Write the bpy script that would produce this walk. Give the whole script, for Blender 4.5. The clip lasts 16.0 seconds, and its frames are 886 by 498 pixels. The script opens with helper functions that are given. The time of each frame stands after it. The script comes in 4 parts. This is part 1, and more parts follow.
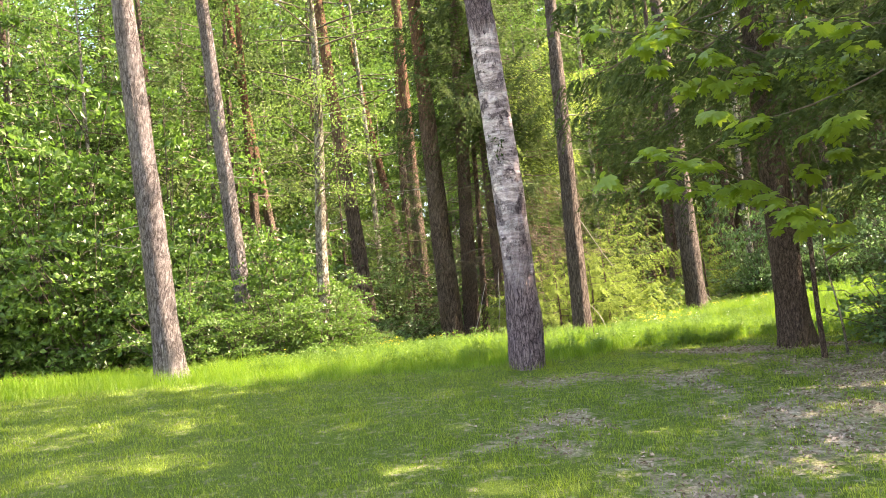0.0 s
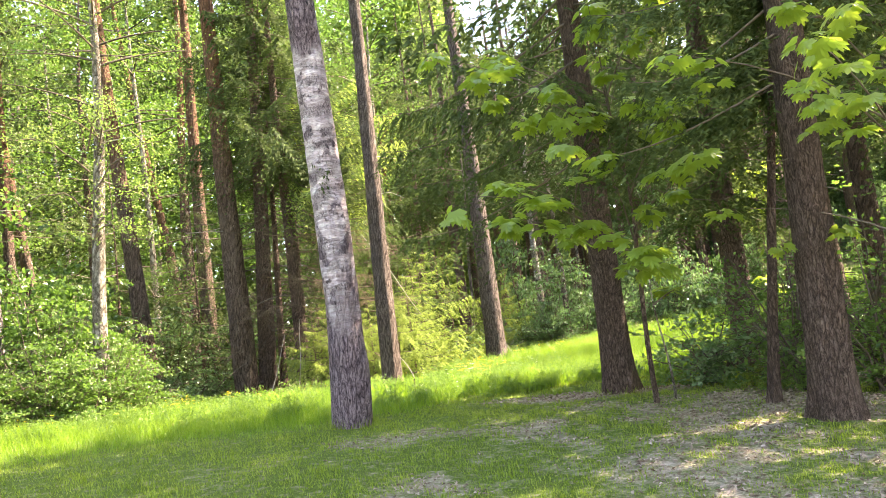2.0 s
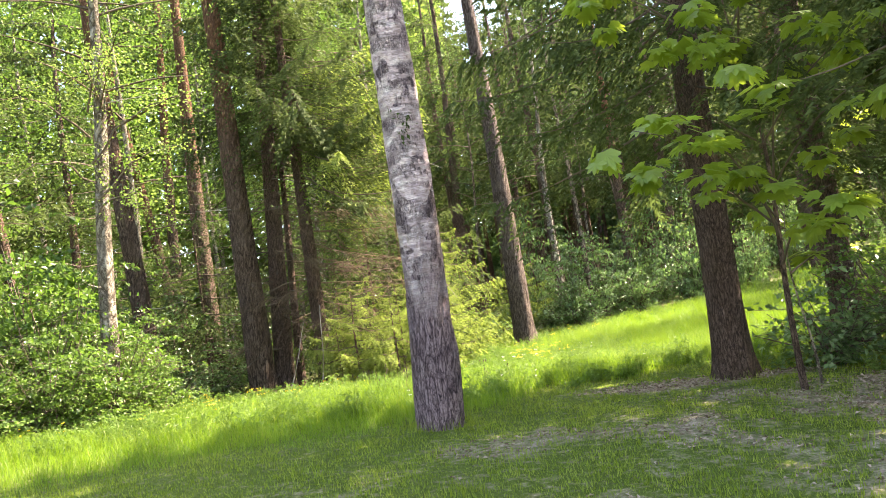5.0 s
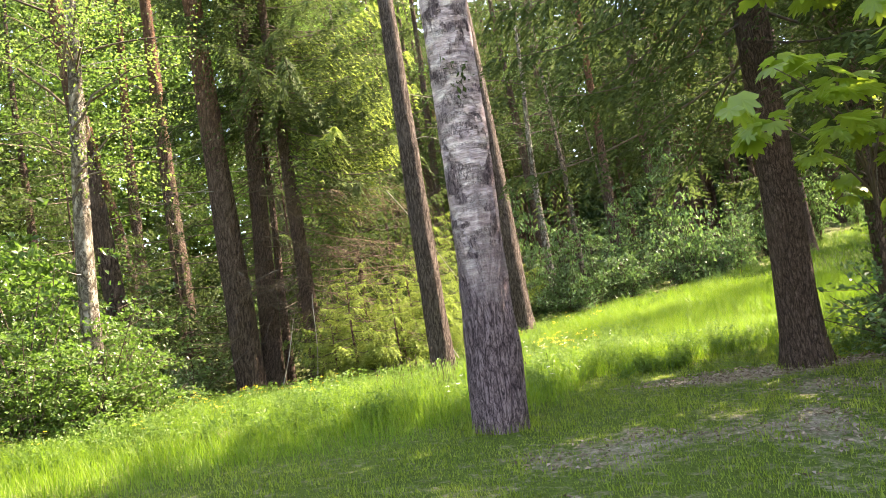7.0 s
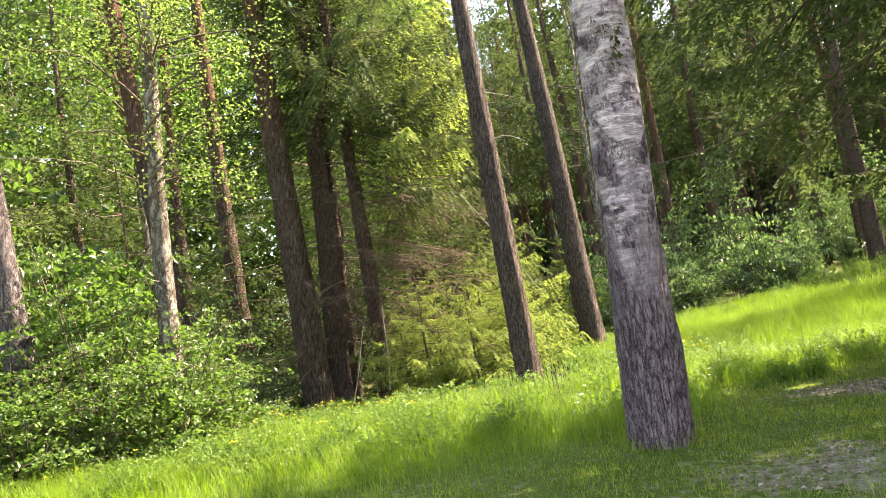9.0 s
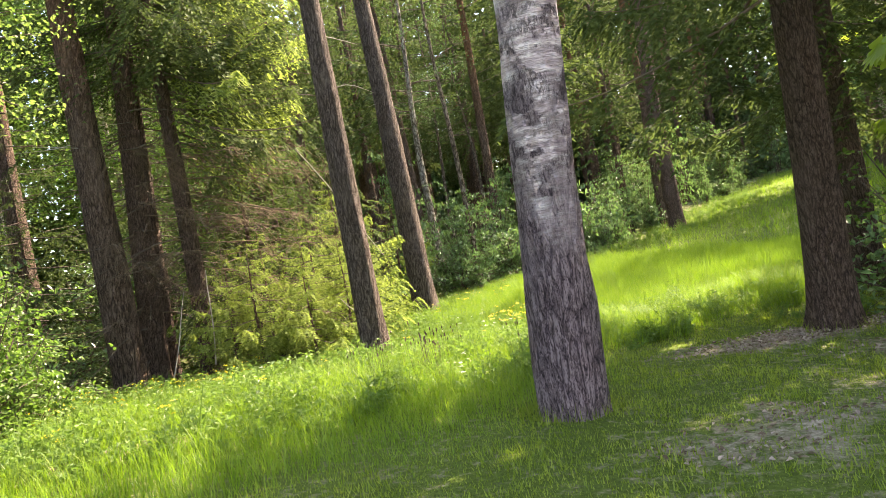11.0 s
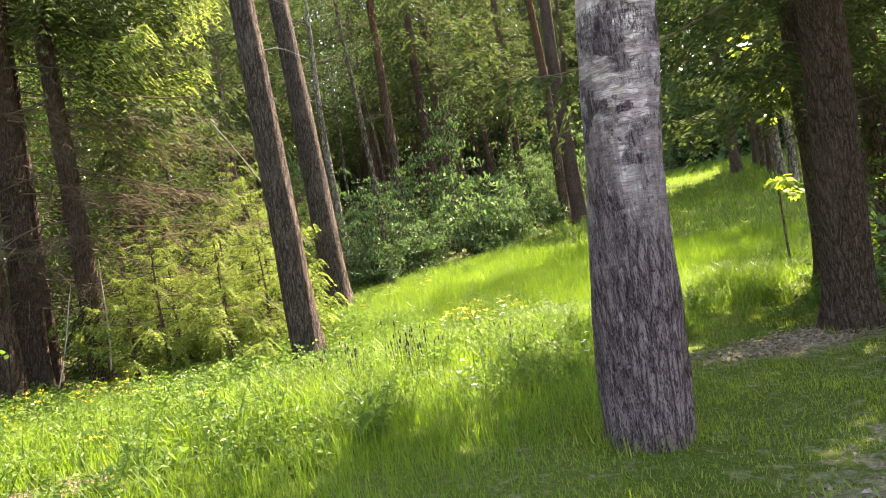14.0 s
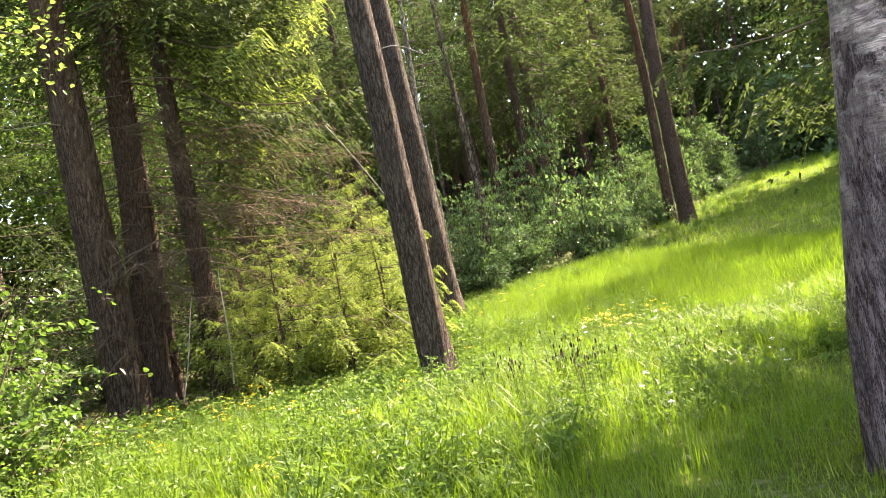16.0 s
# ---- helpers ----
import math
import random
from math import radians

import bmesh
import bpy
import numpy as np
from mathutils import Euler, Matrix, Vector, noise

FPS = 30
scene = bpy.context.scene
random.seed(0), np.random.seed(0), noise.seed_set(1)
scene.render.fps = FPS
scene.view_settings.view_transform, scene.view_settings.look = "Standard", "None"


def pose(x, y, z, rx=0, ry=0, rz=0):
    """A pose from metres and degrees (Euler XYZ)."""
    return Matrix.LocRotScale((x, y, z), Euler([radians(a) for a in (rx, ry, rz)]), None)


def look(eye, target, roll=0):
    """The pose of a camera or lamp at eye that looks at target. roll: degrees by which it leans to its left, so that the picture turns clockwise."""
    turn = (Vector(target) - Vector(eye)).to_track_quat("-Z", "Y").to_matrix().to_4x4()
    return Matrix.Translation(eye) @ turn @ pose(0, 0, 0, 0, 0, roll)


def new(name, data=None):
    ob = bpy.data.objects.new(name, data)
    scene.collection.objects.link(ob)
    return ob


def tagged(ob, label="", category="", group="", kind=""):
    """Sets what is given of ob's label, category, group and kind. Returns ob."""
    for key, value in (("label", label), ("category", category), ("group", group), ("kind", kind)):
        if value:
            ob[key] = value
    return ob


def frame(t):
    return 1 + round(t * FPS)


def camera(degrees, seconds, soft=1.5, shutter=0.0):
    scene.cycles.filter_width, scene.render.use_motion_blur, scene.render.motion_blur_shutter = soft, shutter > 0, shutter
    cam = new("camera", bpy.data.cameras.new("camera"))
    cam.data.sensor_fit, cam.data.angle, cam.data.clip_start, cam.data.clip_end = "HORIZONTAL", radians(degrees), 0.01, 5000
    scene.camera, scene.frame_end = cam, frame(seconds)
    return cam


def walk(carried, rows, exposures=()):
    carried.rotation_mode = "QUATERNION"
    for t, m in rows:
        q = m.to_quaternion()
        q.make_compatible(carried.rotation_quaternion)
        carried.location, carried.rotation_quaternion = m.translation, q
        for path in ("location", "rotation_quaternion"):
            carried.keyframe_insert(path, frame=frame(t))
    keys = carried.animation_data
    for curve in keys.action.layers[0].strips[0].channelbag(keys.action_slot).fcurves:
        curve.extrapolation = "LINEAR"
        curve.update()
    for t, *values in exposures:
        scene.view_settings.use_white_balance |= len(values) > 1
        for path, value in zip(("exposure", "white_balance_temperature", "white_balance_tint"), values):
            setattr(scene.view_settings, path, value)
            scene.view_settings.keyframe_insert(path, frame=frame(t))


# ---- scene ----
cam = camera(58.0, 16.0, soft=0.6)
EXPOSURE = 2.85
PATH = [
    (0, (-0.867, -11.07, 0.769), (-0.931, -9.079, 0.943), -6.1),
    (0.5, (-0.998, -10.866, 0.789), (-0.964, -8.878, 1.008), -7.1),
    (1, (-1.165, -10.645, 0.806), (-0.98, -8.667, 1.034), -7.5),
    (1.5, (-1.241, -10.27, 0.795), (-0.96, -8.304, 1.031), -7.3),
    (2, (-1.382, -9.982, 0.811), (-0.891, -8.057, 1.05), -7.3),
    (2.5, (-1.553, -9.706, 0.838), (-0.877, -7.841, 1.091), -7.2),
    (3, (-1.699, -9.314, 0.857), (-1.069, -7.437, 1.141), -7.5),
    (3.5, (-1.934, -9.011, 0.873), (-1.385, -7.107, 1.138), -8.1),
    (4, (-2.128, -8.755, 0.898), (-1.583, -6.842, 1.103), -8.6),
    (4.2, (-2.163, -8.609, 0.89), (-1.627, -6.695, 1.107), -8.7),
    (6.3, (-2.55, -6.951, 1.035), (-1.949, -5.05, 1.202), -8.7),
    (6.5, (-2.62, -6.847, 1.025), (-2.016, -4.949, 1.198), -8.9),
    (7, (-2.802, -6.549, 1.039), (-2.149, -4.665, 1.202), -9.4),
    (7.5, (-2.988, -6.272, 1.003), (-2.433, -4.359, 1.183), -8.9),
    (8, (-3.156, -5.924, 1.065), (-2.685, -3.992, 1.281), -9.4),
    (8.5, (-3.374, -5.702, 1.068), (-2.834, -3.789, 1.289), -10.5),
    (9, (-3.452, -5.477, 1.052), (-2.854, -3.581, 1.271), -10.0),
    (9.5, (-3.454, -5.132, 1.067), (-2.8, -3.253, 1.271), -10.0),
    (10, (-3.517, -4.884, 1.065), (-2.666, -3.08, 1.213), -11.0),
    (10.2, (-3.54, -4.755, 1.069), (-2.577, -3.007, 1.19), -12.3),
    (12.3, (-3.871, -3.653, 1.165), (-2.831, -1.945, 1.151), -9.6),
    (12.5, (-3.86, -3.513, 1.163), (-2.846, -1.788, 1.158), -9.2),
    (13, (-3.767, -3.166, 1.209), (-2.754, -1.442, 1.179), -8.9),
    (13.5, (-3.755, -2.902, 1.204), (-2.584, -1.281, 1.174), -9.4),
    (14, (-3.774, -2.678, 1.235), (-2.493, -1.143, 1.223), -9.9),
    (14.5, (-3.682, -2.408, 1.265), (-2.418, -0.86, 1.333), -10.3),
    (15, (-3.737, -2.151, 1.28), (-2.496, -0.583, 1.316), -10.5),
    (15.5, (-3.848, -1.935, 1.289), (-2.616, -0.36, 1.318), -11.3),
    (16, (-3.858, -1.811, 1.302), (-2.737, -0.155, 1.346), -11.4),
]
walk(cam, [(t, look(eye, target, roll)) for t, eye, target, roll in PATH], ((0.0, EXPOSURE + 0.2, 7950, 14), (1.2, EXPOSURE + 0.25, 7950, 14), (2.4, EXPOSURE + 0.6, 7700, 16), (3.6, EXPOSURE + 0.38, 7700, 16), (6.5, EXPOSURE + 0.14, 7800, 16), (8.0, EXPOSURE, 7850, 16), (12.5, EXPOSURE - 0.04, 7900, 16), (16.0, EXPOSURE - 0.03, 7900, 18)))

# ---- light ----
SUN_EL, SUN_AZ = radians(47), radians(79)          # azimuth clockwise from +y
world = bpy.data.worlds.new("sky")
scene.world = world
world.use_nodes = True
wn = world.node_tree
sky = wn.nodes.new("ShaderNodeTexSky")
sky.sky_type, sky.sun_disc = "NISHITA", False
sky.sun_elevation, sky.sun_rotation = SUN_EL, SUN_AZ
bg = wn.nodes["Background"]
bg.inputs["Strength"].default_value = 0.135
wn.links.new(sky.outputs[0], bg.inputs["Color"])
sun = new("sun", bpy.data.lights.new("sun", "SUN"))
sun.data.energy, sun.data.angle, sun.data.color = 4.4, radians(0.53), (1.0, 0.94, 0.84)
SUN_DIR = Vector((math.sin(SUN_AZ) * math.cos(SUN_EL), math.cos(SUN_AZ) * math.cos(SUN_EL), math.sin(SUN_EL)))
sun.matrix_world = look(SUN_DIR * 60, (0, 0, 0))


# ---- materials ----
class Nodes:
    """A small helper round one material's node tree."""

    def __init__(self, name):
        self.m = bpy.data.materials.new(name)
        self.m.use_nodes = True
        self.t = self.m.node_tree
        self.b = self.t.nodes["Principled BSDF"]
        self.out = self.t.nodes["Material Output"]

    def n(self, kind, **values):
        node = self.t.nodes.new(kind)
        for k, v in values.items():
            node.inputs[k.replace("_", " ")].default_value = v
        return node

    def link(self, a, b):
        self.t.links.new(a, b)

    def coords(self, sx, sy, sz):
        c, m = self.n("ShaderNodeTexCoord"), self.n("ShaderNodeMapping")
        self.link(c.outputs["Object"], m.inputs["Vector"])
        m.inputs["Scale"].default_value = (sx, sy, sz)
        return m.outputs[0]

    def noise(self, vec, scale, detail=4.0, rough=0.6, dist=0.0):
        t = self.n("ShaderNodeTexNoise", Scale=scale, Detail=detail, Roughness=rough, Distortion=dist)
        if vec is not None:
            self.link(vec, t.inputs["Vector"])
        return t.outputs["Fac"]

    def ramp(self, fac, stops):
        r = self.n("ShaderNodeValToRGB")
        e = r.color_ramp.elements
        while len(e) < len(stops):
            e.new(0.5)
        for el, (p, c) in zip(e, stops):
            el.position, el.color = p, (*c, 1)
        self.link(fac, r.inputs["Fac"])
        return r.outputs["Color"]

    def mix(self, fac, a, b, how="MIX"):
        x = self.t.nodes.new("ShaderNodeMix")
        x.data_type, x.blend_type = "RGBA", how
        for v, s in ((fac, x.inputs[0]), (a, x.inputs[6]), (b, x.inputs[7])):
            if isinstance(v, (int, float)):
                s.default_value = v
            elif isinstance(v, tuple):
                s.default_value = (*v, 1)
            else:
                self.link(v, s)
        return x.outputs[2]

    def math(self, op, a, b=0.0, clamp=False):
        x = self.t.nodes.new("ShaderNodeMath")
        x.operation, x.use_clamp = op, clamp
        for v, s in ((a, x.inputs[0]), (b, x.inputs[1])):
            if isinstance(v, (int, float)):
                s.default_value = v
            else:
                self.link(v, s)
        return x.outputs[0]

    def bump(self, height, strength, distance):
        b = self.n("ShaderNodeBump", Strength=strength, Distance=distance)
        self.link(height, b.inputs["Height"])
        self.link(b.outputs[0], self.b.inputs["Normal"])

    def done(self, colour, rough=0.8, spec=0.3):
        if isinstance(colour, tuple):
            self.b.inputs["Base Color"].default_value = (*colour, 1)
        else:
            self.link(colour, self.b.inputs["Base Color"])
        self.b.inputs["Roughness"].default_value = rough
        self.b.inputs["Specular IOR Level"].default_value = spec
        return self.m


def leaf_material(name, dark, mid, light, through_col, share=0.45, rough=0.45, spec=0.35, patch=0.6):
    """Thin foliage: every leaf its own tone, larger patches of tone, and light that comes through the blade."""
    k = Nodes(name)
    rnd = k.n("ShaderNodeNewGeometry").outputs["Random Per Island"]
    big = k.noise(k.coords(1, 1, 1), patch, 2.0)
    sprays = k.math("SUBTRACT", k.noise(k.coords(1, 1, 1), 4.5, 2.0), 0.5)
    fac = k.math("ADD", k.math("ADD", k.math("MULTIPLY", rnd, 0.55), k.math("MULTIPLY", big, 0.4)), k.math("MULTIPLY", sprays, 0.9))
    col = k.ramp(fac, ((0.12, dark), (0.5, mid), (0.9, light)))
    k.done(col, rough, spec)
    tr = k.n("ShaderNodeBsdfTranslucent")
    k.link(k.mix(0.7, col, through_col), tr.inputs["Color"])
    mixer = k.n("ShaderNodeMixShader", Fac=share)
    k.link(k.b.outputs[0], mixer.inputs[1])
    k.link(tr.outputs[0], mixer.inputs[2])
    k.link(mixer.outputs[0], k.out.inputs["Surface"])
    return k.m


def bark_material(name, deep, mid, light, fine=22.0, stretch=0.16, tint=None, tint_from=3.0):
    """Furrowed bark: plates drawn out upwards, lichen patches, and for pine a redder bark higher up."""
    k = Nodes(name)
    v = k.coords(1, 1, stretch)
    plates = k.n("ShaderNodeTexVoronoi", Scale=fine)
    plates.feature = "DISTANCE_TO_EDGE"
    warp = k.noise(v, 6.0, 6.0, 0.75)
    add = k.n("ShaderNodeVectorMath")
    add.operation = "MULTIPLY_ADD"
    k.link(warp, add.inputs[0])
    add.inputs[1].default_value = (0.6, 0.6, 0.35)
    k.link(v, add.inputs[2])
    k.link(add.outputs[0], plates.inputs["Vector"])
    grain = k.noise(k.coords(1, 1, 0.35), 60.0, 6.0, 0.7)
    crack = k.math("MULTIPLY", plates.outputs["Distance"], 3.4, True)
    h = k.math("MULTIPLY", crack, k.math("ADD", k.math("MULTIPLY", grain, 0.8), 0.35))
    col = k.ramp(h, ((0.06, deep), (0.3, mid), (0.66, light)))
    moss = k.ramp(k.noise(k.coords(1, 1, 0.5), 2.6, 5.0), ((0.5, (0, 0, 0)), (0.72, (1, 1, 1))))
    col = k.mix(k.math("MULTIPLY", moss, 0.35), col, tuple(c * 1.35 for c in light))
    if tint:
        sep = k.n("ShaderNodeSeparateXYZ")
        k.link(k.coords(1, 1, 1), sep.inputs[0])
        up = k.math("MULTIPLY", k.math("SUBTRACT", sep.outputs["Z"], tint_from), 0.3, True)
        col = k.mix(k.math("MULTIPLY", up, 0.75), col, k.mix(h, tuple(c * 0.35 for c in tint), tint))
    k.bump(h, 1.0, 0.045)
    return k.done(col, 0.9, 0.15)


def birch_material():
    """White papery bark with dark cross marks, breaking into grey furrowed bark towards the foot."""
    k = Nodes("birch_bark")
    sep = k.n("ShaderNodeSeparateXYZ")
    k.link(k.coords(1, 1, 1), sep.inputs[0])
    z = sep.outputs["Z"]
    paper = k.ramp(k.noise(k.coords(2, 2, 9), 3.0, 6.0), ((0.3, (0.33, 0.235, 0.255)), (0.5, (0.56, 0.43, 0.445)), (0.7, (0.82, 0.71, 0.71))))
    lines = k.ramp(k.noise(k.coords(11, 11, 120), 1.5, 4.0, 0.65), ((0.36, (1, 1, 1)), (0.5, (0, 0, 0))))
    paper = k.mix(k.math("MULTIPLY", lines, 0.55), paper, (0.12, 0.08, 0.085))
    scars = k.ramp(k.noise(k.coords(2.6, 2.6, 2.6), 1.7, 9.0, 0.72, 0.3), ((0.53, (0, 0, 0)), (0.58, (1, 1, 1))))
    rough_v = k.coords(1, 1, 0.2)
    warp = k.noise(rough_v, 7.0, 6.0, 0.75)
    add = k.n("ShaderNodeVectorMath")
    add.operation = "MULTIPLY_ADD"
    k.link(warp, add.inputs[0])
    add.inputs[1].default_value = (0.5, 0.5, 0.3)
    k.link(rough_v, add.inputs[2])
    vor = k.n("ShaderNodeTexVoronoi", Scale=21.0)
    vor.feature = "DISTANCE_TO_EDGE"
    k.link(add.outputs[0], vor.inputs["Vector"])
    ridge = k.math("MULTIPLY", k.math("MULTIPLY", vor.outputs["Distance"], 3.6, True), k.math("ADD", k.noise(k.coords(1, 1, 0.5), 45.0, 6.0, 0.7), 0.25))
    furrow = k.ramp(ridge, ((0.02, (0.02, 0.012, 0.016)), (0.12, (0.12, 0.077, 0.09)), (0.34, (0.245, 0.168, 0.185)), (0.75, (0.45, 0.33, 0.35))))
    fine_vor = k.n("ShaderNodeTexVoronoi", Scale=34.0)
    fine_vor.feature = "DISTANCE_TO_EDGE"
    k.link(add.outputs[0], fine_vor.inputs["Vector"])
    bands = k.ramp(k.noise(k.coords(1.1, 1.1, 4.2), 1.7, 5.0, 0.6), ((0.49, (0, 0, 0)), (0.58, (1, 1, 1))))
    scratch = k.math("MULTIPLY", bands, k.ramp(fine_vor.outputs["Distance"], ((0.02, (1, 1, 1)), (0.13, (0, 0, 0)))))
    paper = k.mix(k.math("MULTIPLY", scratch, 0.85), paper, (0.06, 0.04, 0.05))
    scarred = k.mix(scars, paper, k.mix(0.25, furrow, (0.10, 0.075, 0.09)))
    low = k.math("ADD", k.math("MULTIPLY", k.math("SUBTRACT", 2.1, z), 0.8), k.math("MULTIPLY", k.math("SUBTRACT", k.noise(k.coords(2, 2, 0.9), 2.4, 5.0), 0.5), 2.4), True)
    low = k.math("MAXIMUM", low, k.math("MULTIPLY", k.math("SUBTRACT", k.math("ADD", z, k.math("MULTIPLY", k.noise(k.coords(3, 3, 1), 2.0, 4.0), 0.5)), 4.72), 5.0, True))
    k.bump(k.math("ADD", k.math("MULTIPLY", ridge, k.math("MAXIMUM", low, scars)), k.math("ADD", k.math("MULTIPLY", lines, -0.15), k.math("MULTIPLY", scratch, -0.4))), 1.0, 0.035)
    return k.done(k.mix(low, scarred, furrow), 0.75, 0.25)


def ground_material():
    k = Nodes("forest_soil")
    bare = k.n("ShaderNodeAttribute")
    bare.attribute_name = "bare"
    fine = k.noise(k.coords(1, 1, 1), 38.0, 8.0, 0.75)
    mid = k.noise(k.coords(1, 1, 1), 3.0, 6.0, 0.65)
    soil = k.ramp(k.math("ADD", k.math("MULTIPLY", fine, 0.6), k.math("MULTIPLY", mid, 0.4)), ((0.3, (0.09, 0.064, 0.044)), (0.45, (0.28, 0.215, 0.155)), (0.56, (0.46, 0.365, 0.275)), (0.7, (0.66, 0.55, 0.44))))
    turf = k.ramp(fine, ((0.3, (0.05, 0.07, 0.012)), (0.55, (0.10, 0.14, 0.022)), (0.75, (0.17, 0.19, 0.05))))
    tufts = k.math("MULTIPLY", k.math("SUBTRACT", k.noise(k.coords(1, 1, 1), 9.0, 5.0, 0.7), 0.47), 3.2)
    k.bump(k.math("ADD", fine, k.noise(k.coords(1, 1, 1), 12.0, 4.0)), 0.8, 0.04)
    return k.done(k.mix(k.math("SUBTRACT", bare.outputs["Fac"], tufts, True), turf, soil), 0.95, 0.1)


def plain_material(name, a, b, scale=30.0, rough=0.7):
    k = Nodes(name)
    rnd = k.n("ShaderNodeNewGeometry").outputs["Random Per Island"]
    fac = k.math("ADD", k.math("MULTIPLY", rnd, 0.7), k.math("MULTIPLY", k.noise(k.coords(1, 1, 1), scale), 0.3))
    return k.done(k.ramp(fac, ((0.15, a), (0.85, b))), rough, 0.2)


PINE = bark_material("pine_bark", (0.045, 0.028, 0.021), (0.14, 0.09, 0.064), (0.23, 0.16, 0.12), 17.0, 0.2, (0.34, 0.16, 0.08), 4.6)
PINE_BROWN = bark_material("brown_pine_bark", (0.045, 0.03, 0.025), (0.13, 0.092, 0.076), (0.25, 0.19, 0.16), 20.0, 0.22)
PINE_GREY = bark_material("grey_pine_bark", (0.07, 0.053, 0.05), (0.21, 0.165, 0.155), (0.36, 0.30, 0.29), 21.0, 0.22, (0.30, 0.18, 0.12), 6.5)
SPRUCE = bark_material("spruce_bark", (0.05, 0.031, 0.024), (0.14, 0.088, 0.067), (0.23, 0.155, 0.122), 24.0, 0.25)
ASPEN = bark_material("aspen_bark", (0.08, 0.062, 0.045), (0.23, 0.19, 0.145), (0.41, 0.355, 0.29), 8.0, 0.5)
ASPEN_DARK = bark_material("dark_aspen_bark", (0.05, 0.038, 0.028), (0.16, 0.12, 0.09), (0.29, 0.23, 0.18), 9.0, 0.5)
BIRCH = birch_material()
TWIG = plain_material("twig_wood", (0.06, 0.045, 0.035), (0.16, 0.12, 0.09), 20.0, 0.9)
DRY = plain_material("dry_brown_twig", (0.09, 0.06, 0.04), (0.21, 0.15, 0.10), 20.0, 0.9)
DEAD = plain_material("dead_wood", (0.18, 0.15, 0.12), (0.38, 0.34, 0.29), 20.0, 0.9)
LEAF_BUSH = leaf_material("bush_leaf", (0.022, 0.046, 0.01), (0.078, 0.135, 0.022), (0.21, 0.295, 0.085), (0.19, 0.355, 0.045), 0.36, 0.42, 0.35)
LEAF_LIGHT = leaf_material("aspen_leaf", (0.035, 0.06, 0.01), (0.11, 0.16, 0.02), (0.29, 0.35, 0.10), (0.29, 0.44, 0.09), 0.43)
LEAF_DEEP = leaf_material("undergrowth_leaf", (0.03, 0.06, 0.02), (0.10, 0.17, 0.06), (0.28, 0.37, 0.18), (0.20, 0.36, 0.08), 0.36, 0.36, 0.45)
LEAF_MAPLE = leaf_material("maple_leaf", (0.10, 0.15, 0.02), (0.19, 0.26, 0.04), (0.29, 0.36, 0.075), (0.46, 0.60, 0.05), 0.52, 0.32, 0.5)
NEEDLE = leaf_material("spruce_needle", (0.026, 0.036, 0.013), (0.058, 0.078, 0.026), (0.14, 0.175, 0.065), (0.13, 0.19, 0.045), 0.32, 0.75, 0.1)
# on the old spruce's boughs this pale tone stands in for sunlight
NEEDLE_LIGHT = leaf_material("young_and_sunlit_needle", (0.04, 0.065, 0.014), (0.14, 0.19, 0.05), (0.38, 0.43, 0.16), (0.38, 0.48, 0.08), 0.44, 0.75, 0.1, 2.6)
LAWN = leaf_material("lawn_blade", (0.075, 0.115, 0.012), (0.17, 0.225, 0.025), (0.34, 0.36, 0.075), (0.33, 0.46, 0.03), 0.42, 0.5, 0.3, 0.9)
MEADOW = leaf_material("meadow_blade", (0.032, 0.078, 0.006), (0.125, 0.21, 0.012), (0.28, 0.34, 0.06), (0.30, 0.50, 0.03), 0.44, 0.45, 0.3, 0.9)
HERB = leaf_material("herb_leaf", (0.05, 0.10, 0.018), (0.10, 0.17, 0.03), (0.21, 0.28, 0.09), (0.23, 0.39, 0.05), 0.4, 0.5, 0.25)
LITTER = plain_material("dry_leaf", (0.12, 0.075, 0.045), (0.42, 0.32, 0.25), 12.0, 0.8)
YELLOW = plain_material("yellow_petal", (0.75, 0.50, 0.02), (0.85, 0.66, 0.05), 40.0, 0.6)
WHITE = plain_material("white_petal", (0.7, 0.72, 0.66), (0.85, 0.86, 0.8), 40.0, 0.6)
SEED = plain_material("seed_head", (0.05, 0.035, 0.03), (0.12, 0.08, 0.06), 40.0, 0.9)
SOIL = ground_material()


# ---- geometry helpers ----
def soup(name, verts, faces, material, smooth=False):
    """A mesh from arrays: verts (n, 3), faces (m, 3 or 4)."""
    verts, faces = np.asarray(verts, np.float32), np.asarray(faces, np.int32)
    me = bpy.data.meshes.new(name)
    me.vertices.add(len(verts))
    me.vertices.foreach_set("co", verts.ravel())
    me.loops.add(faces.size)
    me.loops.foreach_set("vertex_index", faces.ravel())
    me.polygons.add(len(faces))
    me.polygons.foreach_set("loop_start", np.arange(0, faces.size, faces.shape[1], dtype=np.int32))
    me.polygons.foreach_set("use_smooth", np.full(len(faces), smooth))
    me.materials.append(material)
    me.update(calc_edges=True)
    return me


def part(name, mesh, parent, label=""):
    ob = new(name, mesh)
    ob.parent = parent
    return tagged(ob, label) if label else ob


def stuff_part(name, mesh, parent, label=""):
    """Twigs and leaves past counting, as one part."""
    return tagged(part(name, mesh, parent, label), kind="stuff")


def softplus(v, k):
    return np.logaddexp(0.0, np.asarray(v, float) / k) * k


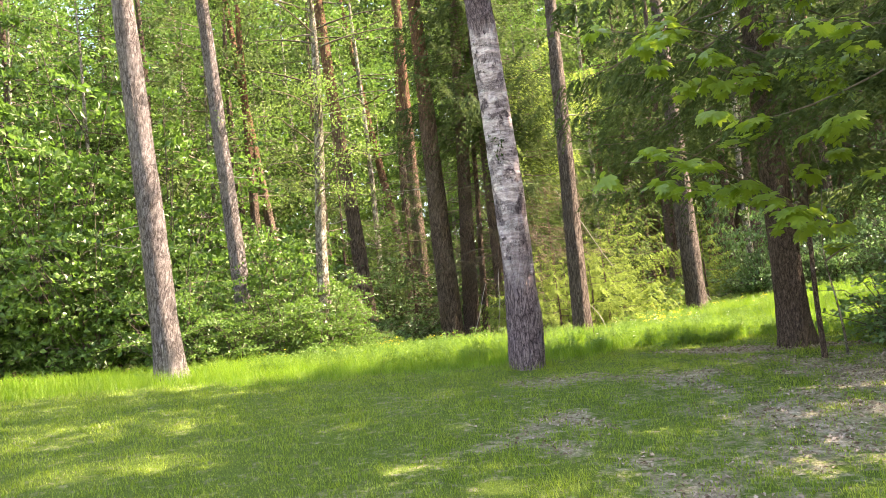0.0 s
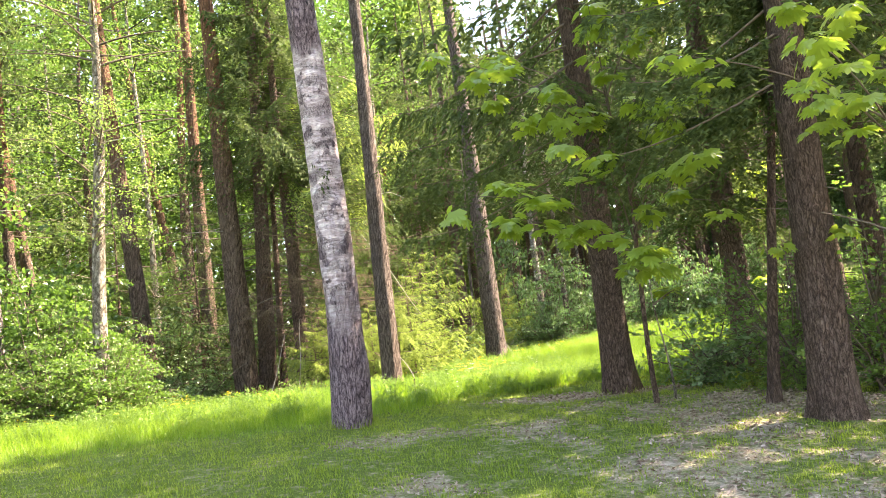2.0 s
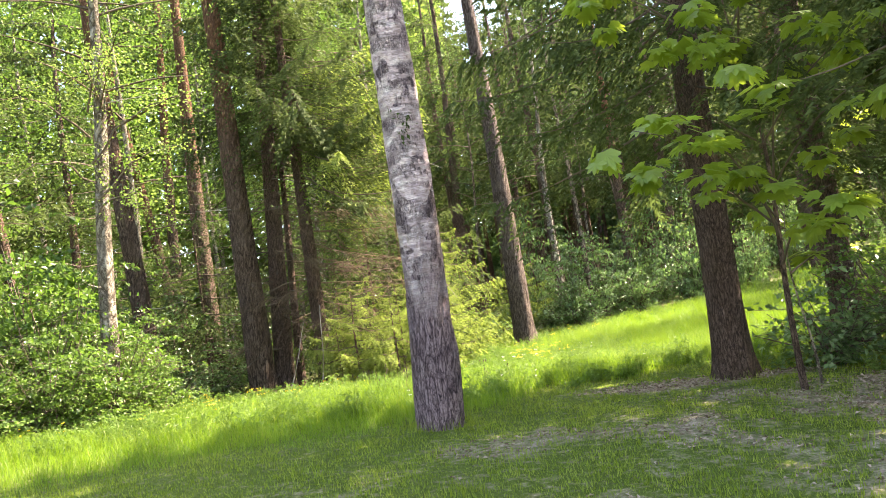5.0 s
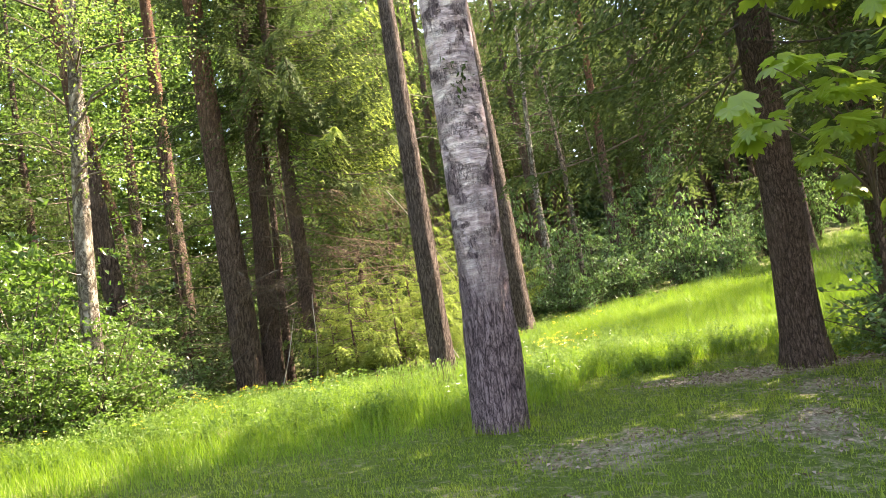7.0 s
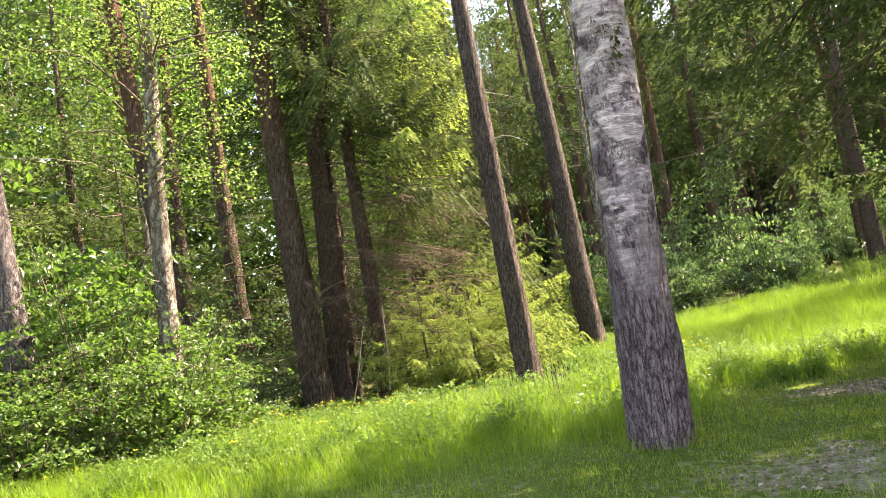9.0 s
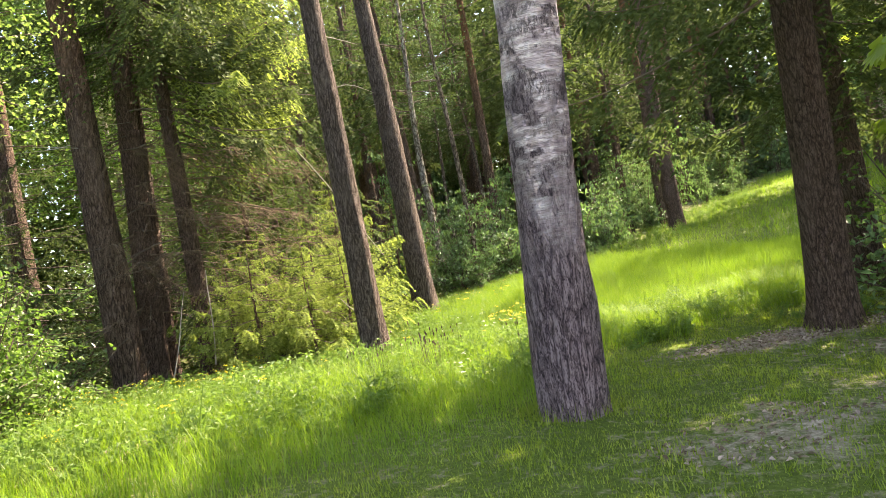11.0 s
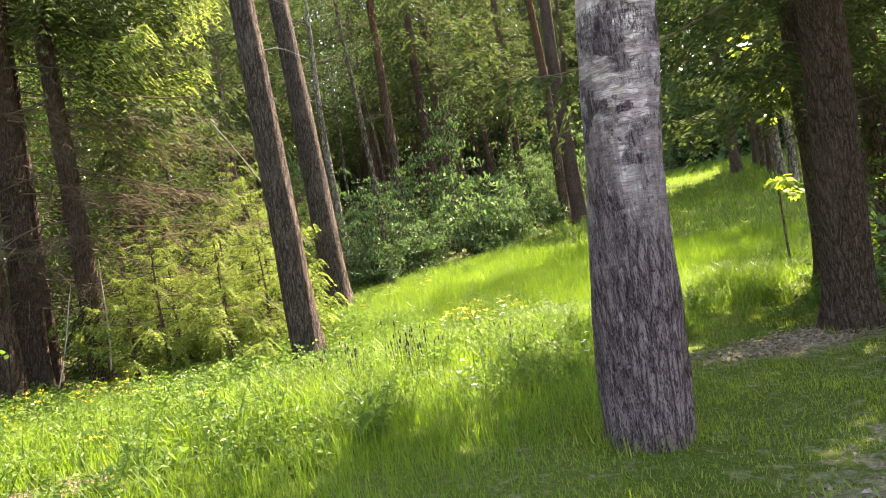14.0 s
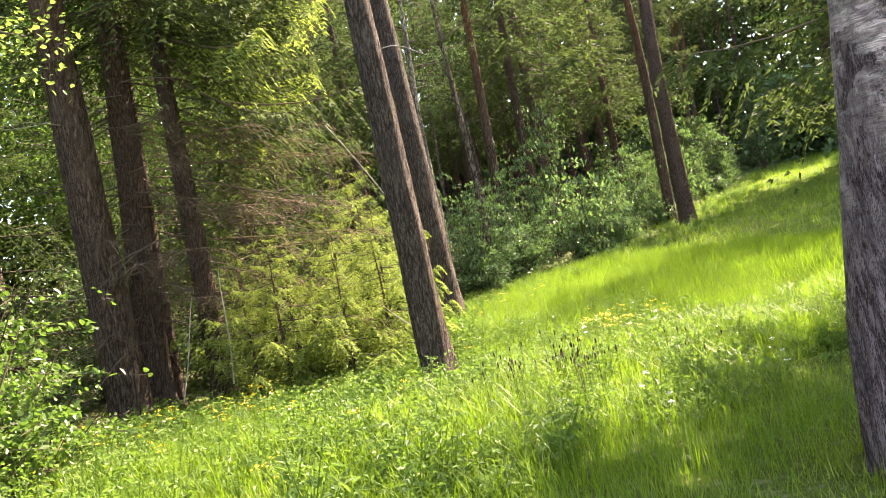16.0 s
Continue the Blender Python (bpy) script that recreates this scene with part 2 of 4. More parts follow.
def gz(x, y):
    """The height of the ground."""
    x, y = np.asarray(x, float), np.asarray(y, float)
    side = np.clip(softplus(x + 8, 2.0) - 8, -8, 6)
    return (-0.08 * softplus(-y, 1.5) + 0.006 * softplus(y, 1.5) + 0.05 * softplus(y - 12.5, 2.0) + 0.06 * softplus(x - 8, 2.0) + 0.02 * softplus(x - 22, 3.0) + 0.04
            - 0.045 * side * np.exp(-(y / 6.0) ** 2) - 0.24 * np.exp(-((x + 1.0) / 3.2) ** 2 - ((y - 10.0) / 3.0) ** 2)
            - 0.15 * np.exp(-((x - 1.0) / 2.6) ** 2 - ((y - 7.0) / 1.8) ** 2) + 0.07 * np.exp(-((x - 0.6) / 3.2) ** 2 - ((y - 3.5) / 1.2) ** 2) + 0.012 * np.sin(1.9 * x + 0.7 * y) + 0.012 * np.sin(2.3 * y - 1.1 * x))


def wobble(x, y, f, seed=0.0):
    """Smooth numbers from about -1 to 1 over the plan."""
    return (np.sin(f * (x + 0.6 * y) + seed) + np.sin(f * (0.8 * y - 0.9 * x) * 1.3 + 2.1 * seed) + np.sin(f * (1.9 * x + 0.3 * y) + 4 * seed) * 0.7
            + np.sin(f * (2.7 * y + 0.9 * x) + 1.7 * seed) * 0.5) / 2.4


def unit(v):
    return v / np.maximum(np.linalg.norm(v, axis=-1, keepdims=True), 1e-9)


def leaves(rng, centres, length, width, up=0.7, fold=0.15, along=None, oval=False):
    """Leaf blades folded along the rib, of two triangles each or, oval, of four: vertices and faces."""
    n = len(centres)
    nor = unit(rng.normal(size=(n, 3)) * (1 - up) + np.array([0, 0, up]))
    axis = rng.normal(size=(n, 3)) if along is None else along + rng.normal(size=(n, 3)) * 0.35
    axis = unit(axis - (axis * nor).sum(1, keepdims=True) * nor)
    side = np.cross(nor, axis)
    ln = (length * rng.uniform(0.65, 1.25, (n, 1)))
    wd = (width * rng.uniform(0.7, 1.2, (n, 1)))
    if oval:
        rim = [centres - axis * ln * 0.5]
        for across, ahead in ((0.5, -0.12), (0.36, 0.27), (0.0, 0.5), (-0.36, 0.27), (-0.5, -0.12)):
            rim.append(centres + side * wd * across + axis * ln * ahead + nor * (wd * fold * abs(across) * 2 - ln * 0.12 * max(ahead, 0) * 2))
        i = np.arange(n)[:, None] * 6
        return np.stack(rim, 1).reshape(-1, 3), np.concatenate([i + [0, 1, 2], i + [0, 2, 3], i + [0, 3, 4], i + [0, 4, 5]], 1).reshape(-1, 3)
    v = np.stack([centres - axis * ln * 0.5, centres + side * wd * 0.5 + nor * wd * fold, centres + axis * ln * 0.5 - nor * ln * 0.12,
                  centres - side * wd * 0.5 + nor * wd * fold], 1).reshape(-1, 3)
    i = np.arange(n)[:, None] * 4
    f = np.concatenate([i + [0, 1, 2], i + [0, 2, 3]], 1).reshape(-1, 3)
    return v, f


def tube(points, radii, seg=7):
    """A tapered tube along points: vertices and faces (quads)."""
    p, r = np.asarray(points, float), np.asarray(radii, float)
    t = unit(np.gradient(p, axis=0))
    ref = np.where(np.abs(t[:, 2:3]) > 0.9, np.array([[1.0, 0, 0]]), np.array([[0, 0, 1.0]]))
    a = unit(np.cross(t, ref))
    b = np.cross(t, a)
    ang = np.linspace(0, 2 * np.pi, seg, endpoint=False)
    v = p[:, None] + r[:, None, None] * (np.cos(ang)[None, :, None] * a[:, None] + np.sin(ang)[None, :, None] * b[:, None])
    k, m = len(p), seg
    i, j = np.meshgrid(np.arange(k - 1), np.arange(m), indexing="ij")
    jn = (j + 1) % m
    f = np.stack([i * m + j, i * m + jn, (i + 1) * m + jn, (i + 1) * m + j], -1).reshape(-1, 4)
    return v.reshape(-1, 3), f


def joined(pieces):
    """Vertices and faces of several pieces as one."""
    vs, fs, at = [], [], 0
    for v, f in pieces:
        vs.append(v)
        fs.append(f + at)
        at += len(v)
    return np.concatenate(vs), np.concatenate(fs)


def trunk_mesh(name, height, diameter, lean, material, rng, flare=0.35, roots=0.16, seg=28, rings=70, ridge=0.02, bend=0.15, below=0.3, top=0.25, power=1.0, line=None):
    """A trunk from under the ground to its top: tapered, flared at the foot, furrowed, a little crooked."""
    zz = np.concatenate([np.linspace(-below, 4.5, rings), np.linspace(4.7, height, max(rings // 3, 6))])
    ph = rng.uniform(0, 6.28, 4)
    q = zz / height
    cx = lean[0] * zz + bend * (np.sin(2.2 * q * 3.1 + ph[0]) - math.sin(ph[0])) * q
    cy = lean[1] * zz + bend * (np.sin(1.9 * q * 3.1 + ph[1]) - math.sin(ph[1])) * q
    rad = diameter / 2 * (1 - (1 - top) * np.clip(q, 0, 1) ** power) * (1 + flare * np.exp(-np.clip(zz, 0, None) / 0.28))
    if line is not None:
        zk, xk, yk, rk = line
        cx, cy, rad = np.interp(zz, zk, xk), np.interp(zz, zk, yk), np.interp(zz, zk, rk)
    ang = np.linspace(0, 2 * np.pi, seg, endpoint=False)
    v = np.zeros((len(zz), seg, 3))
    off = rng.uniform(0, 50)
    for i, z in enumerate(zz):
        root = math.exp(-max(z, 0) / 0.25)
        for j, a in enumerate(ang):
            c, s = math.cos(a), math.sin(a)
            w = noise.noise((c * 4.5 + off, s * 4.5, z * 1.5)) * 0.7 + noise.noise((c * 10 + off, s * 10, z * 4.0)) * 0.5
            lump = noise.noise((c * 1.2 + off, s * 1.2, z * 0.7)) * 0.06 + root * roots * math.sin(5 * a + ph[2])
            r = rad[i] * (1 + lump) + ridge * w
            v[i, j] = (cx[i] + r * c, cy[i] + r * s, z)
    k, m = len(zz), seg
    i, j = np.meshgrid(np.arange(k - 1), np.arange(m), indexing="ij")
    jn = (j + 1) % m
    f = np.stack([i * m + j, i * m + jn, (i + 1) * m + jn, (i + 1) * m + j], -1).reshape(-1, 4)
    axis = np.stack([cx, cy, zz], 1)
    return soup(name, v.reshape(-1, 3), f, material, True), axis


def spruce_branch(rng, length, twigs=13, droop=0.32, hang=0.5, bits=8, bit_len=0.11, bit_wide=0.024, fall=0.75):
    """One bough along +x: needled twigs that hang from both sides (triangles) and the bare bough (points)."""
    s = np.linspace(0, 1, 9)
    spine = np.stack([s * length, 0.04 * length * np.sin(3 * s), -droop * length * s + 0.22 * length * s**3], 1)
    tri = []
    for u in np.linspace(0.16, 1.0, twigs):
        root = np.array([np.interp(u, s, spine[:, k]) for k in range(3)])
        for side in (-1, 1):
            tl = hang * length * (0.35 + 0.65 * math.sin(math.pi * min(u + 0.12, 1.0))) * rng.uniform(0.6, 1.2)
            d = unit(np.array([0.55, side * rng.uniform(0.5, 1.0), -rng.uniform(0.1, 1.1)]))
            w = np.linspace(0.1, 1, bits)[:, None]
            pts = root + d * tl * w + np.array([0, 0, -1.0]) * (tl * fall * rng.uniform(0.5, 1.5) * w**2)
            for sgn in (-1, 1):
                out = unit(d + np.cross(d, [0, 0, 1.0]) * sgn * 1.5 + np.array([0, 0, -0.3]) + rng.normal(size=(bits, 3)) * 0.25)
                wide = unit(np.cross(out, rng.normal(size=(bits, 3)))) * bit_wide * 0.5
                tip = pts + out * bit_len * rng.uniform(0.6, 1.3, (bits, 1)) * (1.1 - 0.4 * w)
                tri.append(np.stack([pts - wide, pts + wide, tip], 1))
    return np.concatenate(tri), spine


def turned(p, az, scale, at):
    c, s = math.cos(az), math.sin(az)
    return p * scale @ np.array([[c, s, 0], [-s, c, 0], [0, 0, 1.0]]) + at


def spruce_crown(name, rng, low, high, reach, count, material, axis=None, twigs=13, bits=8, bit_len=0.11, bit_wide=0.024, droop=0.32, fine_to=99.0, uneven=0.25, seg=5, fall=0.75, hang=0.5):
    """The needles and the boughs of a spruce between two heights: two meshes. Boughs above fine_to are coarser."""
    kinds = [spruce_branch(rng, 1.0, twigs, droop * rng.uniform(0.7, 1.25), hang, bits, bit_len, bit_wide, fall) for _ in range(5)]
    rough = [spruce_branch(rng, 1.0, 13, droop, hang, 8, bit_len * 1.7, bit_wide * 2.4) for _ in range(2)]
    tri, wood = [], []
    for k in range(count):
        q = (k + rng.uniform(0, 0.8)) / count
        z = low + (high - low) * q**1.15
        az = k * 2.399 + rng.uniform(-0.4, 0.4)
        size = reach * (1 - q) ** 0.75 * rng.uniform(1 - uneven, 1 + uneven * 0.6) + 0.15
        at = np.array([0, 0, z])
        if axis is not None:
            at[:2] = [np.interp(z, axis[:, 2], axis[:, 0]), np.interp(z, axis[:, 2], axis[:, 1])]
        t, spine = kinds[k % 5] if z < fine_to else rough[k % 2]
        tri.append(turned(t.reshape(-1, 3), az, size, at))
        line = turned(spine, az, size, at)[:: 1 if seg > 3 and z < fine_to else 4]
        wood.append(tube(line, np.linspace(0.016, 0.003, len(line)) * (0.6 + size * 0.2), seg if z < fine_to else 3))
    v = np.concatenate(tri)
    wv, wf = joined(wood)
    return soup(name, v, np.arange(len(v)).reshape(-1, 3), material), soup(name + "_boughs", wv, wf, TWIG, True)


def leafy_crown(name, rng, low, high, reach, boughs, per_bough, leaf, material, axis=None, spread=0.5, up=0.55, seg=4):
    """Leaves in clumps along upswept boughs: two meshes, with gaps between the clumps."""
    pts, wood = [], []
    for k in range(boughs):
        q = rng.uniform(0, 1)
        z = low + (high - low) * q
        az = k * 2.399 + rng.uniform(-0.5, 0.5)
        ln = reach * (0.45 + 0.75 * math.sin(math.pi * min(0.18 + q * 0.8, 1))) * rng.uniform(0.6, 1.15)
        at = np.array([0, 0, z])
        if axis is not None:
            at[:2] = [np.interp(z, axis[:, 2], axis[:, 0]), np.interp(z, axis[:, 2], axis[:, 1])]
        s = np.linspace(0, 1, 6 if seg > 3 else 3)
        line = np.stack([np.cos(az) * ln * s, np.sin(az) * ln * s, ln * (0.28 * s - 0.22 * s**2 + rng.uniform(-0.1, 0.2) * s)], 1) + at
        wood.append(tube(line, np.linspace(0.02, 0.004, len(s)) * (0.5 + ln * 0.4), seg))
        u = rng.beta(2.0, 1.3, per_bough)
        base = np.stack([np.interp(u, s, line[:, c]) for c in range(3)], 1)
        clump = rng.normal(size=(max(per_bough // 14, 2), 3)) * np.array([spread, spread, spread * 0.5])
        pts.append(base + clump[rng.integers(0, len(clump), per_bough)] * (0.4 + u[:, None]) + rng.normal(size=(per_bough, 3)) * np.array([0.16, 0.16, 0.07]) * (0.5 + spread))
    v, f = leaves(rng, np.concatenate(pts), leaf, leaf * 0.62, up)
    wv, wf = joined(wood)
    return soup(name, v, f, material), soup(name + "_boughs", wv, wf, TWIG, True)


def thing(name, x, y, label, category, group="", z=None):
    e = new(name)
    e.empty_display_size = 0.2
    e.location = (x, y, float(gz(x, y)) if z is None else z)
    return tagged(e, label, category, group)


# ---- ground ----
def bare_at(x, y):
    """How bare the soil is: worn patches on the lawn, the leaf bed by the spruce, two mown-off spots, the shade under the wood."""
    x, y = np.asarray(x, float), np.asarray(y, float)
    worn = np.clip((x - 0.2 - 0.15 * (y + 4)) / 2.5, 0, 1) * np.clip((0.5 - y) / 1.5, 0, 1)
    worn = np.clip(worn * (0.6 + 0.7 * wobble(x, y, 1.7, 3.0) + 0.45 * wobble(x, y, 5.3, 1.0)), 0, 0.88)
    worn = np.maximum(worn, np.clip(0.8 * wobble(x, y, 1.9, 1.0) + 0.5 * wobble(x, y, 6.0, 2.0) - 0.02, 0, 0.72) * np.clip((x + 2.6) / 2.4, 0, 1) * np.clip((-0.3 - y) / 1, 0, 1))
    bed = np.clip(1.6 - 1.5 * np.hypot((x - 3.3) / 1.9, (y - 0.75 + 0.25 * (x - 3)) / 0.55), 0, 1)
    spot = np.clip(2.2 - 2 * np.hypot((x + 2.72) / 0.5, (y - 2.5) / 0.42), 0, 1)
    spot = np.maximum(spot, np.clip(2.0 - 2 * np.hypot((x + 3.36) / 0.3, (y - 2.3) / 0.27), 0, 1))
    patch = np.clip(1.15 - np.hypot((x - 0.1) / 0.85, (y + 1.35) / 0.6) + 0.5 * wobble(x, y, 6.0, 2.5), 0, 0.62)
    wood = np.clip((y - wood_edge(x)) / 1.2, 0, 1)
    return np.maximum.reduce([worn, patch, bed, spot, 0.3 * wood])


def wood_edge(x):
    """Where the meadow ends and the wood begins."""
    return np.interp(x, [-30, -12, -6, -3.6, -1.5, 1.0, 3.0, 5.5, 8.0, 12.0, 16.0, 24.0, 40.0], [5.0, 5.6, 5.2, 7.0, 9.0, 9.0, 9.6, 12.2, 13.8, 15.0, 15.2, 19.5, 27.0])


gx = np.concatenate([[-700, -300, -120, -60, -35], np.linspace(-22, 42, 257), [55, 80, 140, 320, 700]])
gy = np.concatenate([[-700, -300, -120, -60, -35], np.linspace(-16, 46, 249), [60, 90, 150, 320, 700]])
GX, GY = np.meshgrid(gx, gy, indexing="ij")
GZ = gz(np.clip(GX, -40, 60), np.clip(GY, -25, 60))
nx, ny = GX.shape
ii, jj = np.meshgrid(np.arange(nx - 1), np.arange(ny - 1), indexing="ij")
ground_faces = np.stack([ii * ny + jj, (ii + 1) * ny + jj, (ii + 1) * ny + jj + 1, ii * ny + jj + 1], -1).reshape(-1, 4)
ground_mesh = soup("ground", np.stack([GX, GY, GZ], -1).reshape(-1, 3), ground_faces, SOIL, True)
ground_mesh.attributes.new("bare", "FLOAT", "POINT").data.foreach_set("value", bare_at(GX, GY).ravel().astype(np.float32))
tagged(new("ground", ground_mesh), "uneven forest-edge ground of turf and worn brown soil", "ground", kind="structure")


def blades(rng, x, y, height, width, bend=0.35, simple=False):
    """Grass blades, bent over at the tip; simple ones are one straight triangle each."""
    n = len(x)
    z = gz(x, y) - 0.01
    az = rng.uniform(0, 2 * np.pi, n)
    lean = np.stack([np.cos(az), np.sin(az), np.zeros(n)], 1)
    side = np.stack([-np.sin(az), np.cos(az), np.zeros(n)], 1) * (width * 0.5)[:, None]
    p = np.stack([x, y, z], 1)
    h = height[:, None] * np.array([0, 0, 1.0])
    b = bend * rng.uniform(0.2, 1.3, n)[:, None] * height[:, None]
    mid = p + h * 0.6 + lean * b * 0.35
    tip = p + h * (1 - 0.25 * rng.random(n))[:, None] + lean * b
    if simple:
        v = np.stack([p - side * 1.2, p + side * 1.2, tip], 1).reshape(-1, 3)
        return v, np.arange(3 * n).reshape(-1, 3)
    v = np.stack([p - side, p + side, mid + side * 0.7, mid - side * 0.7, tip], 1).reshape(-1, 3)
    i = np.arange(n)[:, None] * 5
    f = np.concatenate([i + [0, 1, 2], i + [0, 2, 3], i + [3, 2, 4]], 1).reshape(-1, 3)
    return v, f


def tall_at(x, y):
    """0 on the short lawn, 1 in the long meadow grass."""
    edge = np.interp(x, [-12, -7, -3, -0.6, 0.6, 1.5, 3.0, 6.0, 20.0], [0.0, -0.2, -0.5, -0.1, 0.3, 1.5, 1.9, 2.2, 2.4])
    return np.clip((y - edge + 0.35 * wobble(x, y, 2.2, 5.0)) / 0.8, 0, 1)


def clear_of(x, y):
    ok = np.ones(len(x), bool)
    for tx, ty, r in ((-0.22, 0.18, 0.27), (3.65, 0.6, 0.3), (4.1, -3.2, 0.32), (1.35, 6.6, 0.24), (-5.8, 1.6, 0.3), (5.4, 12.1, 0.3)):
        ok &= np.hypot(x - tx, y - ty) > r
    return ok


rng = np.random.default_rng(11)
# short lawn
n = 380000
x, y = rng.uniform(-11, 9, n), -9.6 + 12.2 * rng.random(n) ** 0.9
thin = bare_at(x, y) * (1.0 + 0.75 * wobble(x, y, 9.0, 1.3) + 0.4 * wobble(x, y, 21.0, 0.4))
keep = (rng.random(n) > thin) & (rng.random(n) > tall_at(x, y)) & clear_of(x, y)
x, y = x[keep], y[keep]
tuft = 1 + 0.45 * wobble(x, y, 5.0, 2.0)
v, f = blades(rng, x, y, rng.uniform(0.02, 0.062, len(x)) * tuft, rng.uniform(0.006, 0.011, len(x)), 0.6, True)
rim = [(v, f)]
for tx, ty, rad, count in ((-0.21, 0.16, 0.27, 420), (3.63, 0.58, 0.27, 160), (-5.8, 1.63, 0.27, 300), (1.4, 6.6, 0.24, 260), (5.4, 12.0, 0.33, 200)):
    ang, out = rng.uniform(0, 6.28, count), rad + np.abs(rng.normal(0, 0.06, count))
    rim.append(blades(rng, tx + out * np.cos(ang), ty + out * np.sin(ang), rng.uniform(0.04, 0.17, count), rng.uniform(0.005, 0.01, count), 0.7, True))
v, f = joined(rim)
tagged(new("lawn_grass", soup("lawn_grass", v, f, LAWN)), "short thin mown grass with worn patches", "grass", kind="stuff")
# long meadow grass, with a farther coarser stretch
n = 420000
x, y = rng.uniform(-9, 13, n), -1.2 + 16 * rng.random(n) ** 1.25
xf, yf = rng.uniform(8, 48, 90000), rng.uniform(2, 31, 90000)
x, y = np.concatenate([x, xf]), np.concatenate([y, yf])
far = np.concatenate([np.zeros(n), np.ones(len(xf))])
keep = (rng.random(len(x)) < tall_at(x, y)) & (rng.random(len(x)) > 1.3 * bare_at(x, y)) & (y < wood_edge(x) + 1.0) & clear_of(x, y) & (y > 0.45 * (x - 9) - 3)
x, y, far = x[keep], y[keep], far[keep]
grow = np.clip((y + 0.9) / 2.2, 0.3, 1) * (1 + 0.3 * wobble(x, y, 1.6, 7.0))
grow *= 1 - 0.55 * np.exp(-((x - 1.0) / 1.5) ** 2 - ((y - 6.1) / 0.9) ** 2)
tall = (0.08 + 0.27 * rng.random(len(x)) ** 1.4) * grow
wide = rng.uniform(0.0028, 0.006, len(x)) * (1 + 2.2 * far + 0.06 * np.clip(y, 0, 12))
bent = (far == 0) & (y < 4.5) & (tall > 0.12)
v, f = joined([blades(rng, x[bent], y[bent], tall[bent], wide[bent], 0.85), blades(rng, x[~bent], y[~bent], tall[~bent], wide[~bent], 0.7, True)])
tagged(new("meadow_grass", soup("meadow_grass", v, f, MEADOW)), "long sunlit yellow-green meadow grass with bent tips", "grass", kind="stuff")


# ---- trees at the places where they stand ----
def rooted(x15, y15, lean):
    """The foot of a trunk whose axis passes (x15, y15) at 1.5 m."""
    x, y = x15, y15
    for _ in range(3):
        z = float(gz(x, y))
        x, y = x15 - lean[0] * (1.5 - z), y15 - lean[1] * (1.5 - z)
    return x, y


def standing(name, label, category, x15, y15, lean, diameter, height, bark, seed, group="", **more):
    r = np.random.default_rng(seed)
    x, y = rooted(x15, y15, lean)
    tree = thing(name, x, y, label, category, group)
    mesh, axis = trunk_mesh(name + "_trunk", height, diameter, lean, bark, r, **more)
    part("trunk", mesh, tree)
    return tree, axis, r


def stubs(tree, axis, r, count, low, high, length, material=DEAD, droop=-0.1):
    """Dead bare twigs that stick out of a trunk."""
    for _ in range(count):
        z = r.uniform(low, high)
        az, ln = r.uniform(0, 6.28), length * r.uniform(0.4, 1.2)
        s = np.linspace(0, 1, 6)
        at = np.array([np.interp(z, axis[:, 2], axis[:, 0]), np.interp(z, axis[:, 2], axis[:, 1]), z])
        wave = r.uniform(-0.12, 0.12, 2)
        line = at + np.stack([math.cos(az) * ln * s, math.sin(az) * ln * s, ln * (droop * s + wave[0] * np.sin(4 * s))], 1) + np.stack([wave[1] * ln * s**2, wave[0] * ln * s**2, 0 * s], 1)
        v, f = tube(line, np.linspace(0.011, 0.003, 6) * (0.6 + ln * 0.4), 5)
        part("dead_branch", soup("dead_branch", v, f, material, True), tree)


def pine_top(tree, axis, r, low, high, reach):
    """The high crown of a pine: needle tufts on crooked limbs."""
    crown, boughs = leafy_crown("pine_crown", r, low, high, reach, 24, 110, 0.14, NEEDLE, axis, 0.4, 0.3, 3)
    stuff_part("crown", crown, tree)
    stuff_part("branchwork", boughs, tree)


# the birch in the middle, leaning towards the lawn
BIRCH_LINE = (  # height above the foot, sideways and lengthways drift, radius: a kink under one metre, then a steady lean
    (-0.3, 0.0, 0.37, 0.72, 1.07, 1.5, 2.0, 2.6, 3.3, 4.0, 15.0),
    (0.0, 0.0, 0.014, 0.026, 0.014, 0.016, 0.004, -0.016, -0.055, -0.098, -0.75),
    (0.0, 0.0, -0.015, -0.039, -0.077, -0.132, -0.21, -0.304, -0.412, -0.53, -2.2),
    (0.29, 0.245, 0.25, 0.248, 0.22, 0.206, 0.204, 0.203, 0.198, 0.188, 0.05))
r = np.random.default_rng(3)
birch = thing("birch_tree", -0.231, 0.091, "old leaning birch, white papery bark, furrowed dark foot", "tree")
mesh, axis = trunk_mesh("birch_trunk", 15.0, 0.5, (0, 0), BIRCH, r, roots=0.05, seg=120, rings=240, ridge=0.017, line=BIRCH_LINE)
part("trunk", mesh, birch)
crown, boughs = leafy_crown("birch_crown", r, 8.5, 15.5, 2.3, 26, 80, 0.14, LEAF_LIGHT, axis, 0.5, 0.55, 3)
stuff_part("crown", crown, birch)
stuff_part("branchwork", boughs, birch)
stubs(birch, axis, r, 2, 2.7, 3.2, 0.25, TWIG)

